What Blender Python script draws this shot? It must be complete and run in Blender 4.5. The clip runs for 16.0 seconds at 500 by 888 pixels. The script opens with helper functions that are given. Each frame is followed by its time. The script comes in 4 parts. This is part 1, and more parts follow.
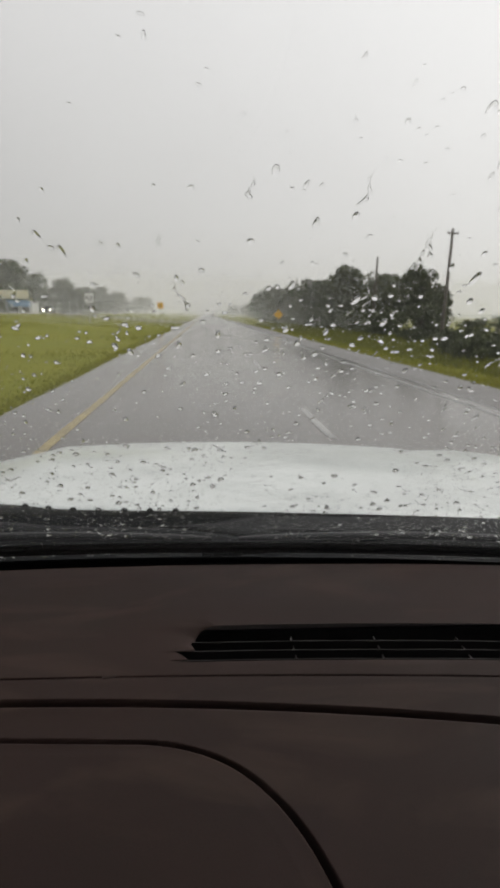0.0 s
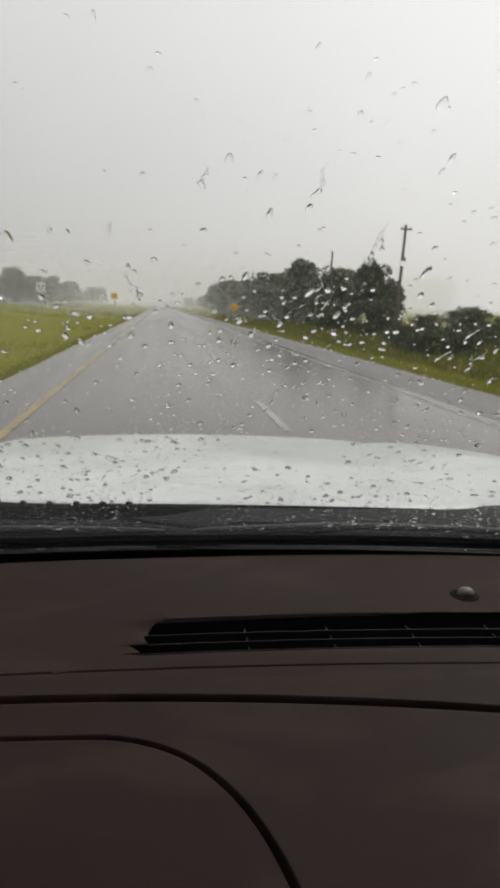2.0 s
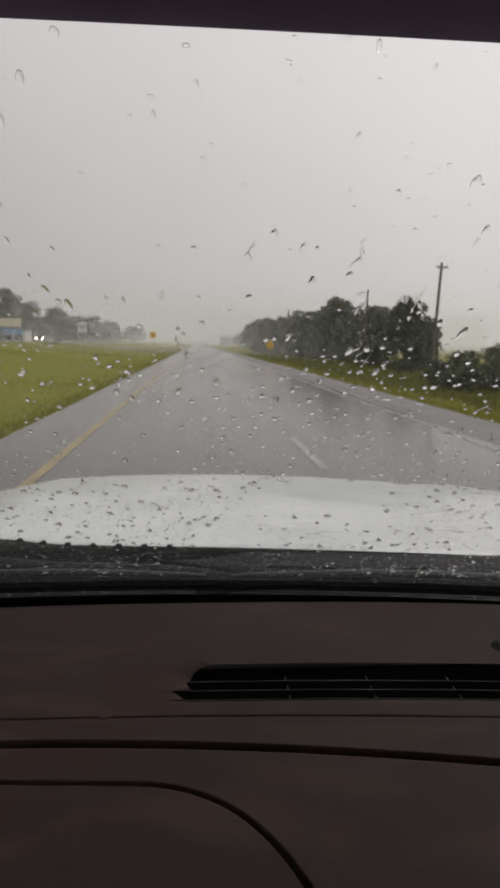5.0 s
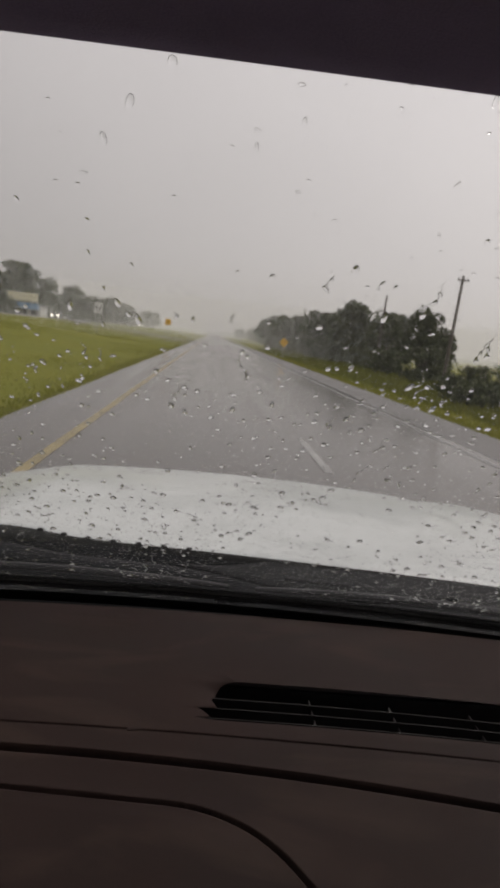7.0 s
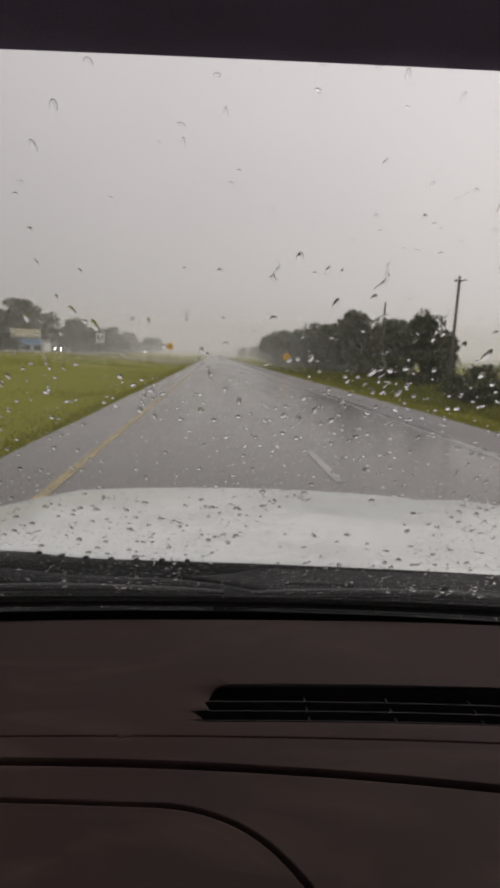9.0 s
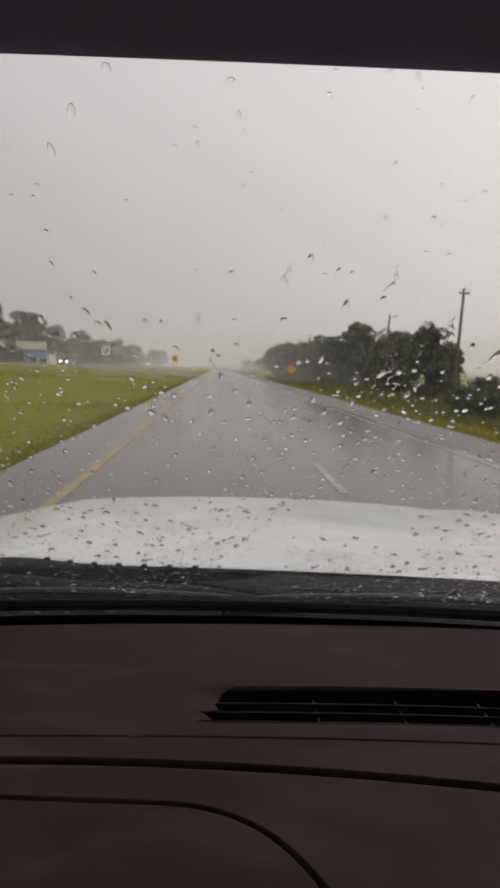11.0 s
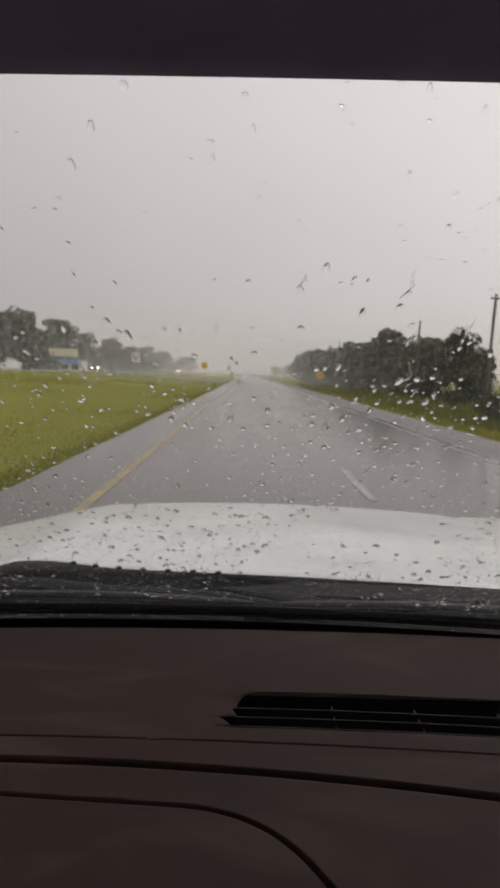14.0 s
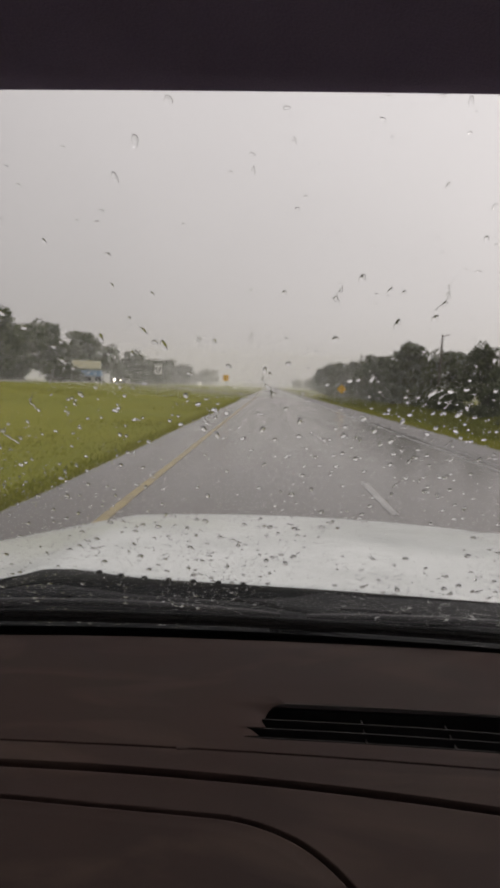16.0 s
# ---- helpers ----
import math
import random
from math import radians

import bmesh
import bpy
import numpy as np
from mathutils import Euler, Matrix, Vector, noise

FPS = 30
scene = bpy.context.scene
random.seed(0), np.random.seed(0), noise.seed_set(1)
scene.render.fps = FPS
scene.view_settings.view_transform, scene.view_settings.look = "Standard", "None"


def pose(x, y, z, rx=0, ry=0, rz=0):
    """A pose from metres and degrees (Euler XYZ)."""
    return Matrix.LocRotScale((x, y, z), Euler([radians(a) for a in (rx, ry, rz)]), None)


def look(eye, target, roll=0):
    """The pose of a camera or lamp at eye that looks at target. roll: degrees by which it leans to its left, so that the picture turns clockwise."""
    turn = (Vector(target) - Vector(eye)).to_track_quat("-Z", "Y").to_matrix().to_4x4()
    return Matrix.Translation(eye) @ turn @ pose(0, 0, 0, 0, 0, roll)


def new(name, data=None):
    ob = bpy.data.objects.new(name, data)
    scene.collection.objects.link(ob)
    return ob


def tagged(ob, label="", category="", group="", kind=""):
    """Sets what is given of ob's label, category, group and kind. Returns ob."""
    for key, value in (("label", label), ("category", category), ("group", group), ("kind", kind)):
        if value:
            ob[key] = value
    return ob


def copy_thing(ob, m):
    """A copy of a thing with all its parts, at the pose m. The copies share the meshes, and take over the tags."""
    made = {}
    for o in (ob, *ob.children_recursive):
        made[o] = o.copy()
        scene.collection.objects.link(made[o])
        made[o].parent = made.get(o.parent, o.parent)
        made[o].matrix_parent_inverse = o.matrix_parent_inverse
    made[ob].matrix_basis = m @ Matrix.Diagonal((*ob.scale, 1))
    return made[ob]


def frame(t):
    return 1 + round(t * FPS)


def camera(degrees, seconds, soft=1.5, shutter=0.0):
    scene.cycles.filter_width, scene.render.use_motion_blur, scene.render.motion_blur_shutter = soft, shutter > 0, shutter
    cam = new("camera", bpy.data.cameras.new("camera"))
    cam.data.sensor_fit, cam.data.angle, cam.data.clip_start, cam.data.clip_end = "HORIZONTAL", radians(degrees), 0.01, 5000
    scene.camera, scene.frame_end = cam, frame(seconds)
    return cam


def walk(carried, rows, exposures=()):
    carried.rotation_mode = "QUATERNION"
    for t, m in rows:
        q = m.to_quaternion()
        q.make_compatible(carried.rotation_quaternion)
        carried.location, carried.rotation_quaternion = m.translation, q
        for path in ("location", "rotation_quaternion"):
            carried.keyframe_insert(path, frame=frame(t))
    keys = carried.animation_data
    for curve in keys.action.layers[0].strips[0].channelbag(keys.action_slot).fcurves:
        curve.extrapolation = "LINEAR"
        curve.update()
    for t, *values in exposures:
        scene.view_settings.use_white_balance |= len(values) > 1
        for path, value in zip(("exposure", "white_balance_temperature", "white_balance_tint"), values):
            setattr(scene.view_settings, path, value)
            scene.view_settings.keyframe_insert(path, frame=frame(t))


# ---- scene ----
cam = camera(42.0, 16.0, soft=3.4)
PATH = [
    (0.0, pose(0.0114, 0.0183, 1.7361, 78.681, -0.733, -3.860)),
    (0.5, pose(0.0221, 0.0075, 1.7317, 79.624, 0.229, -5.095)),
    (1.0, pose(-0.0045, 0.0190, 1.7498, 78.957, -1.294, -5.051)),
    (1.5, pose(-0.0057, 0.0270, 1.7413, 77.363, -0.946, -6.919)),
    (2.0, pose(0.0135, 0.0198, 1.7350, 78.109, -1.602, -7.678)),
    (2.5, pose(-0.0060, 0.0237, 1.7446, 78.581, -2.770, -7.684)),
    (3.0, pose(0.0120, 0.0143, 1.7357, 79.704, -0.714, -8.368)),
    (3.5, pose(-0.0189, 0.0033, 1.7780, 80.374, -2.846, -7.667)),
    (4.0, pose(-0.0030, 0.0126, 1.7517, 79.613, -1.214, -7.552)),
    (4.5, pose(-0.0181, 0.0076, 1.7634, 81.216, -3.341, -6.894)),
    (5.0, pose(0.0043, 0.0004, 1.7544, 81.248, -1.259, -4.570)),
    (5.2, pose(0.0018, -0.0051, 1.7578, 81.683, -1.506, -3.789)),
    (7.3, pose(-0.0446, 0.0094, 1.7790, 80.685, -6.487, -3.461)),
    (7.5, pose(-0.0298, 0.0047, 1.7724, 81.986, -5.418, -2.634)),
    (8.0, pose(-0.0275, -0.0004, 1.7605, 82.888, -4.555, -3.224)),
    (8.5, pose(-0.0285, 0.0048, 1.7565, 82.441, -4.089, -3.933)),
    (9.0, pose(-0.0021, 0.0010, 1.7619, 82.242, -1.675, -3.123)),
    (9.2, pose(-0.0029, -0.0003, 1.7630, 82.809, -3.315, -1.885)),
    (11.3, pose(-0.0100, -0.0077, 1.7514, 83.523, -1.526, -2.771)),
    (11.5, pose(-0.0116, -0.0091, 1.7537, 83.717, -2.051, -2.506)),
    (12.0, pose(0.0045, -0.0153, 1.7624, 83.708, -1.394, -0.565)),
    (12.5, pose(-0.0047, -0.0185, 1.7526, 84.071, -0.409, -1.228)),
    (13.0, pose(0.0011, -0.0110, 1.7551, 83.702, -0.606, -0.636)),
    (13.5, pose(-0.0135, -0.0102, 1.7569, 84.035, -1.843, -1.125)),
    (14.0, pose(0.0026, -0.0127, 1.7533, 83.785, -1.576, -0.183)),
    (14.5, pose(0.0006, -0.0132, 1.7488, 83.953, -1.217, -0.251)),
    (15.0, pose(0.0016, -0.0174, 1.7519, 84.555, -2.663, 1.128)),
    (15.5, pose(-0.0140, -0.0193, 1.7599, 85.507, -3.602, 1.488)),
    (16.0, pose(-0.0090, -0.0155, 1.7505, 84.853, -1.973, 1.665)),
]
walk(cam, PATH, exposures=[(0.0, 0.31, 6650, 9), (2.4, 0.32, 6650, 9), (3.5, 0.07, 6700, 10), (5.0, 0.06, 6750, 13), (7.5, -0.06, 6850, 15), (11.5, 0.06, 6850, 15), (16.0, 0.08, 6850, 15)])

# ---------------------------------------------------------------- sky and sun
SKY = 0.66
world = bpy.data.worlds.new("overcast_sky")
scene.world = world
world.use_nodes = True
wn, wl = world.node_tree.nodes, world.node_tree.links
wn.clear()
w_out = wn.new("ShaderNodeOutputWorld")
w_bg = wn.new("ShaderNodeBackground")
w_tc = wn.new("ShaderNodeTexCoord")
w_sep = wn.new("ShaderNodeSeparateXYZ")
w_sky = wn.new("ShaderNodeTexSky")
w_sky.sky_type = "NISHITA"
w_sky.sun_disc = False
w_sky.sun_elevation = radians(48)
w_sky.sun_rotation = radians(50)
w_ramp = wn.new("ShaderNodeValToRGB")
w_ramp.color_ramp.elements[0].position = 0.0
w_ramp.color_ramp.elements[0].color = (0.74, 0.735, 0.72, 1)
w_ramp.color_ramp.elements[1].position = 1.0
w_ramp.color_ramp.elements[1].color = (1.55, 1.57, 1.60, 1)
w_mid = w_ramp.color_ramp.elements.new(0.42)
w_mid.color = (1.08, 1.08, 1.09, 1)
w_side = wn.new("ShaderNodeMapRange")
w_side.inputs["From Min"].default_value = -0.9
w_side.inputs["From Max"].default_value = 0.9
w_side.inputs["To Min"].default_value = 0.56
w_side.inputs["To Max"].default_value = 1.40
w_noise = wn.new("ShaderNodeTexNoise")
w_noise.inputs["Scale"].default_value = 2.2
w_noise.inputs["Detail"].default_value = 3
w_nmap = wn.new("ShaderNodeMapRange")
w_nmap.inputs["To Min"].default_value = 0.93
w_nmap.inputs["To Max"].default_value = 1.07
w_mul = wn.new("ShaderNodeMath")
w_mul.operation = "MULTIPLY"
w_vec = wn.new("ShaderNodeVectorMath")
w_vec.operation = "SCALE"
w_dim = wn.new("ShaderNodeVectorMath")
w_dim.operation = "SCALE"
w_dim.inputs["Scale"].default_value = 0.05
w_mix = wn.new("ShaderNodeMix")
w_mix.data_type = "RGBA"
w_mix.inputs[0].default_value = 0.08
wl.new(w_tc.outputs["Generated"], w_sep.inputs[0])
wl.new(w_tc.outputs["Generated"], w_noise.inputs["Vector"])
wl.new(w_sep.outputs["Z"], w_ramp.inputs["Fac"])
wl.new(w_sep.outputs["X"], w_side.inputs["Value"])
wl.new(w_noise.outputs["Fac"], w_nmap.inputs["Value"])
wl.new(w_side.outputs["Result"], w_mul.inputs[0])
wl.new(w_nmap.outputs["Result"], w_mul.inputs[1])
wl.new(w_ramp.outputs["Color"], w_vec.inputs[0])
wl.new(w_mul.outputs[0], w_vec.inputs["Scale"])
wl.new(w_sky.outputs["Color"], w_dim.inputs[0])
wl.new(w_vec.outputs["Vector"], w_mix.inputs["A"])
wl.new(w_dim.outputs["Vector"], w_mix.inputs["B"])
wl.new(w_mix.outputs["Result"], w_bg.inputs["Color"])
w_bg.inputs["Strength"].default_value = SKY
wl.new(w_bg.outputs["Background"], w_out.inputs["Surface"])

sun_data = bpy.data.lights.new("sun", "SUN")
sun_data.energy = 0.9
sun_data.angle = radians(30)
sun_data.color = (1.0, 0.97, 0.92)
sun = new("sun", sun_data)
sun.matrix_world = look((30, 25, 50), (0, 0, 0))


# ---------------------------------------------------------------- materials
def material(name, a, b, rough=0.6, scale=8.0, fine=60.0, bump=0.1, metallic=0.0, rough_b=None, per_object=0.0,
             coat=0.0, spec=0.5, mask=(0.35, 0.65), detail=6.0, stretch=(1, 1, 1), thin=0.0):
    """Two tones mixed by a coarse and a fine noise, with a fine relief."""
    m = bpy.data.materials.new(name)
    m.use_nodes = True
    n, l = m.node_tree.nodes, m.node_tree.links
    p = n["Principled BSDF"]
    tc = n.new("ShaderNodeTexCoord")
    mp = n.new("ShaderNodeMapping")
    mp.inputs["Scale"].default_value = stretch
    l.new(tc.outputs["Object"], mp.inputs["Vector"])
    n1, n2 = n.new("ShaderNodeTexNoise"), n.new("ShaderNodeTexNoise")
    n1.inputs["Scale"].default_value, n2.inputs["Scale"].default_value = scale, fine
    n1.inputs["Detail"].default_value, n2.inputs["Detail"].default_value = detail, 4
    l.new(mp.outputs["Vector"], n1.inputs["Vector"])
    l.new(mp.outputs["Vector"], n2.inputs["Vector"])
    add = n.new("ShaderNodeMath")
    add.operation = "MULTIPLY_ADD"
    add.inputs[1].default_value, add.inputs[2].default_value = 0.45, 0.0
    l.new(n2.outputs["Fac"], add.inputs[0])
    add2 = n.new("ShaderNodeMath")
    add2.operation = "MULTIPLY_ADD"
    add2.inputs[1].default_value = 0.55
    l.new(n1.outputs["Fac"], add2.inputs[0])
    l.new(add.outputs[0], add2.inputs[2])
    mr = n.new("ShaderNodeMapRange")
    mr.inputs["From Min"].default_value, mr.inputs["From Max"].default_value = mask
    l.new(add2.outputs[0], mr.inputs["Value"])
    mx = n.new("ShaderNodeMix")
    mx.data_type = "RGBA"
    mx.inputs["A"].default_value, mx.inputs["B"].default_value = (*a, 1), (*b, 1)
    l.new(mr.outputs["Result"], mx.inputs[0])
    col = mx.outputs["Result"]
    if per_object:
        oi = n.new("ShaderNodeObjectInfo")
        vr = n.new("ShaderNodeMapRange")
        vr.inputs["To Min"].default_value, vr.inputs["To Max"].default_value = 1 - per_object, 1 + per_object
        l.new(oi.outputs["Random"], vr.inputs["Value"])
        sc = n.new("ShaderNodeVectorMath")
        sc.operation = "SCALE"
        l.new(col, sc.inputs[0])
        l.new(vr.outputs["Result"], sc.inputs["Scale"])
        col = sc.outputs["Vector"]
    l.new(col, p.inputs["Base Color"])
    p.inputs["Roughness"].default_value = rough
    if rough_b is not None:
        rr = n.new("ShaderNodeMapRange")
        rr.inputs["To Min"].default_value, rr.inputs["To Max"].default_value = rough, rough_b
        l.new(mr.outputs["Result"], rr.inputs["Value"])
        l.new(rr.outputs["Result"], p.inputs["Roughness"])
    p.inputs["Metallic"].default_value = metallic
    p.inputs["Coat Weight"].default_value = coat
    p.inputs["Coat Roughness"].default_value = 0.06
    p.inputs["Specular IOR Level"].default_value = spec
    if bump:
        bp = n.new("ShaderNodeBump")
        bp.inputs["Strength"].default_value = bump
        bp.inputs["Distance"].default_value = 0.02
        l.new(n2.outputs["Fac"], bp.inputs["Height"])
        l.new(bp.outputs["Normal"], p.inputs["Normal"])
    if thin:
        tr, ms = n.new("ShaderNodeBsdfTranslucent"), n.new("ShaderNodeMixShader")
        ms.inputs["Fac"].default_value = thin
        l.new(col, tr.inputs["Color"])
        l.new(p.outputs["BSDF"], ms.inputs[1])
        l.new(tr.outputs["BSDF"], ms.inputs[2])
        l.new(ms.outputs["Shader"], n["Material Output"].inputs["Surface"])
    return m


def glass_material(name, ior, rough=0.0, film=0.0):
    """Clear glass; film: share of the light that a wet, misted film scatters."""
    m = bpy.data.materials.new(name)
    m.use_nodes = True
    n, l = m.node_tree.nodes, m.node_tree.links
    p, out = n["Principled BSDF"], n["Material Output"]
    p.inputs["Base Color"].default_value = (1, 1, 1, 1)
    p.inputs["Transmission Weight"].default_value = 1.0
    p.inputs["IOR"].default_value = ior
    p.inputs["Roughness"].default_value = rough
    if film:
        tc = n.new("ShaderNodeTexCoord")
        mp = n.new("ShaderNodeMapping")
        mp.inputs["Scale"].default_value = (1.0, 0.5, 0.5)
        no = n.new("ShaderNodeTexNoise")
        no.inputs["Scale"].default_value = 5.0
        no.inputs["Detail"].default_value = 4
        mr = n.new("ShaderNodeMapRange")
        mr.inputs["From Min"].default_value, mr.inputs["From Max"].default_value = 0.3, 0.75
        mr.inputs["To Min"].default_value, mr.inputs["To Max"].default_value = film * 0.55, film * 1.45
        tr = n.new("ShaderNodeBsdfTranslucent")
        tr.inputs["Color"].default_value = (0.95, 0.96, 1, 1)
        mx = n.new("ShaderNodeMixShader")
        l.new(tc.outputs["Object"], mp.inputs["Vector"])
        l.new(mp.outputs["Vector"], no.inputs["Vector"])
        l.new(no.outputs["Fac"], mr.inputs["Value"])
        l.new(mr.outputs["Result"], mx.inputs["Fac"])
        l.new(p.outputs["BSDF"], mx.inputs[1])
        l.new(tr.outputs["BSDF"], mx.inputs[2])
        l.new(mx.outputs["Shader"], out.inputs["Surface"])
    return m


def vinyl_material(name, a, b, scuff):
    """Grained vinyl: a soft two-tone mottle, with paler rubbed patches and fine pores."""
    m = material(name, a, b, rough=0.62, rough_b=0.80, scale=6, fine=900, bump=0.06, mask=(0.34, 0.66), spec=0.09)
    n, l = m.node_tree.nodes, m.node_tree.links
    p = n["Principled BSDF"]
    base = p.inputs["Base Color"].links[0].from_socket
    tc = n.new("ShaderNodeTexCoord")
    mp = n.new("ShaderNodeMapping")
    mp.inputs["Scale"].default_value = (0.75, 1.7, 1.0)
    no = n.new("ShaderNodeTexNoise")
    no.inputs["Scale"].default_value, no.inputs["Detail"].default_value, no.inputs["Distortion"].default_value = 7.0, 7, 0.9
    mr = n.new("ShaderNodeMapRange")
    mr.inputs["From Min"].default_value, mr.inputs["From Max"].default_value = 0.50, 0.74
    mr.inputs["To Max"].default_value = 0.8
    mx = n.new("ShaderNodeMix")
    mx.data_type = "RGBA"
    mx.inputs["B"].default_value = (*scuff, 1)
    l.new(tc.outputs["Object"], mp.inputs["Vector"])
    l.new(mp.outputs["Vector"], no.inputs["Vector"])
    l.new(no.outputs["Fac"], mr.inputs["Value"])
    l.new(mr.outputs["Result"], mx.inputs[0])
    l.new(base, mx.inputs["A"])
    l.new(mx.outputs["Result"], p.inputs["Base Color"])
    return m


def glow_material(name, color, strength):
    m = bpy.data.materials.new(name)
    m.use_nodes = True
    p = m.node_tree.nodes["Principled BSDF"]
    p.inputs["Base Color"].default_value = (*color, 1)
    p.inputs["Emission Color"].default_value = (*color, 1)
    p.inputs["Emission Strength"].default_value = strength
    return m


ASPHALT = material("wet_asphalt", (0.031, 0.0255, 0.020), (0.056, 0.046, 0.036), rough=0.10, rough_b=0.26, scale=0.42, fine=1.8, bump=0.002,
                   stretch=(1, 0.05, 1), mask=(0.22, 0.78))
SHOULDER = material("shoulder_asphalt", (0.050, 0.046, 0.042), (0.090, 0.082, 0.076), rough=0.35, rough_b=0.6, scale=0.6, fine=45, bump=0.2,
                    stretch=(1, 0.2, 1))
# Wet sky sheen of the far carriageway, put in as a pale colour.
PALE_SHEEN = material("pale_wet_road_sheen", (0.24, 0.235, 0.225), (0.36, 0.35, 0.335), rough=0.3, rough_b=0.5, scale=0.3, fine=6, bump=0.05, stretch=(1, 0.2, 1))
JOINT = material("joint_tar", (0.015, 0.015, 0.015), (0.03, 0.03, 0.03), rough=0.3, bump=0.1)
WHITE_LINE = material("white_road_paint", (0.085, 0.084, 0.081), (0.40, 0.40, 0.385), rough=0.4, scale=1.2, fine=14, bump=0.1)
EDGE_LINE = material("worn_white_road_paint", (0.055, 0.053, 0.050), (0.21, 0.21, 0.20), rough=0.35, scale=0.9, fine=11, bump=0.1)
YELLOW_LINE = material("yellow_road_paint", (0.105, 0.084, 0.038), (0.31, 0.24, 0.086), rough=0.4, scale=1.5, fine=14, bump=0.1)
GROUND = material("meadow_ground", (0.112, 0.124, 0.014), (0.172, 0.165, 0.022), rough=0.9, scale=0.12, fine=3.0, bump=0.6, spec=0.1)
BLADES = material("grass_blades", (0.150, 0.162, 0.019), (0.214, 0.205, 0.030), rough=0.7, scale=0.15, fine=2.0, bump=0, spec=0.2, thin=0.5)
WEEDS = material("weeds", (0.085, 0.105, 0.018), (0.160, 0.155, 0.035), rough=0.8, scale=0.2, fine=2.0, bump=0, spec=0.2, thin=0.4)
LEAVES = material("tree_leaves", (0.042, 0.054, 0.022), (0.088, 0.100, 0.040), rough=0.65, scale=0.5, fine=3.0, bump=0, per_object=0.2, spec=0.25)
BARK = material("bark", (0.06, 0.05, 0.04), (0.12, 0.10, 0.08), rough=0.9, scale=3, fine=25, bump=0.6)
POLE_WOOD = material("creosoted_wood", (0.07, 0.06, 0.05), (0.13, 0.11, 0.09), rough=0.85, scale=2, fine=40, bump=0.4, stretch=(4, 4, 0.4))
STEEL = material("galvanised_steel", (0.30, 0.31, 0.31), (0.42, 0.42, 0.42), rough=0.45, metallic=0.8, bump=0.05)
SIGN_YELLOW = material("yellow_sign_sheet", (0.75, 0.40, 0.02), (0.82, 0.46, 0.03), rough=0.4, bump=0.02)
SIGN_WHITE = material("white_sign_sheet", (0.72, 0.72, 0.72), (0.80, 0.80, 0.80), rough=0.4, bump=0.02)
SIGN_BLACK = material("black_sign_print", (0.02, 0.02, 0.02), (0.03, 0.03, 0.03), rough=0.5, bump=0.02)
# Two-tone mottle: the wet hood's patchy reflections are put into its colour.
PAINT = material("white_paint_sheen_mottle", (0.38, 0.40, 0.39), (0.495, 0.517, 0.507), rough=0.5, scale=5.5, fine=32, bump=0.02, coat=0.35, mask=(0.38, 0.62))
DASH = vinyl_material("brown_dash_vinyl", (0.0118, 0.0067, 0.0060), (0.0222, 0.0132, 0.0115), (0.0360, 0.0236, 0.0190))
DASH_DARK = material("black_vent_plastic", (0.010, 0.009, 0.010), (0.018, 0.016, 0.017), rough=0.5, scale=20, fine=300, bump=0.03, spec=0.3)
RIB = material("vent_rib_plastic", (0.006, 0.0055, 0.0055), (0.010, 0.009, 0.009), rough=0.6, bump=0.02, spec=0.12)
RECESS_SHADE = material("recess_shade_black", (0.002, 0.002, 0.002), (0.004, 0.004, 0.004), rough=0.8, bump=0.02, spec=0.05)
COWL = material("black_cowl_plastic", (0.0025, 0.0027, 0.0030), (0.0075, 0.0078, 0.0088), rough=0.6, rough_b=0.85, scale=12, fine=200, bump=0.1, spec=0.03)
SHELF = material("blue_black_plastic", (0.0018, 0.0020, 0.0027), (0.0045, 0.0050, 0.0064), rough=0.5, rough_b=0.7, scale=9, fine=160, bump=0.08, spec=0.09, stretch=(0.4, 1, 1))
# Patchy grey: the sky's sheen on the wet cowl is in the colour.
COVER = material("sheen_mottled_grey_plastic", (0.0018, 0.0019, 0.0021), (0.0125, 0.0129, 0.0133), rough=0.5, rough_b=0.75, scale=11, fine=120, bump=0.12, spec=0.12, mask=(0.38, 0.62))
MAT_GREY = material("weathered_grey_rubber", (0.009, 0.0095, 0.0088), (0.021, 0.0218, 0.0200), rough=0.65, rough_b=0.85, scale=14, fine=180, bump=0.12, spec=0.12)
RUBBER = material("black_rubber", (0.006, 0.006, 0.007), (0.011, 0.011, 0.012), rough=0.6, scale=20, fine=200, bump=0.05, spec=0.2)
SEAL = material("grey_rubber_seal", (0.005, 0.005, 0.006), (0.0125, 0.0125, 0.0136), rough=0.6, scale=14, fine=120, bump=0.05, spec=0.15, stretch=(0.3, 1, 1))
FRIT_AND_GAP = material("black_border_and_gap_shade", (0.003, 0.003, 0.0035), (0.005, 0.005, 0.0055), rough=0.4, bump=0.0, spec=0.1)
CLOTH = material("grey_headliner_cloth", (0.25, 0.195, 0.30), (0.32, 0.25, 0.38), rough=0.95, scale=15, fine=700, bump=0.15, spec=0.1)
CABIN = material("dark_cabin_trim", (0.04, 0.035, 0.034), (0.055, 0.048, 0.046), rough=0.8, scale=8, fine=300, bump=0.1)
SENSOR = material("sensor_dome", (0.052, 0.043, 0.037), (0.075, 0.064, 0.055), rough=0.4, bump=0)
PANE = glass_material("windshield_glass", 1.3, rough=0.032, film=0.006)
WATER = glass_material("rain_water", 1.33)
SIDE_GLASS = glass_material("side_glass", 1.5)
CAR_DARK = material("dark_car_paint", (0.03, 0.03, 0.035), (0.05, 0.05, 0.055), rough=0.3, coat=1.0, bump=0)
LAMP_ON = glow_material("headlamp_on", (1.0, 0.95, 0.82), 14.0)
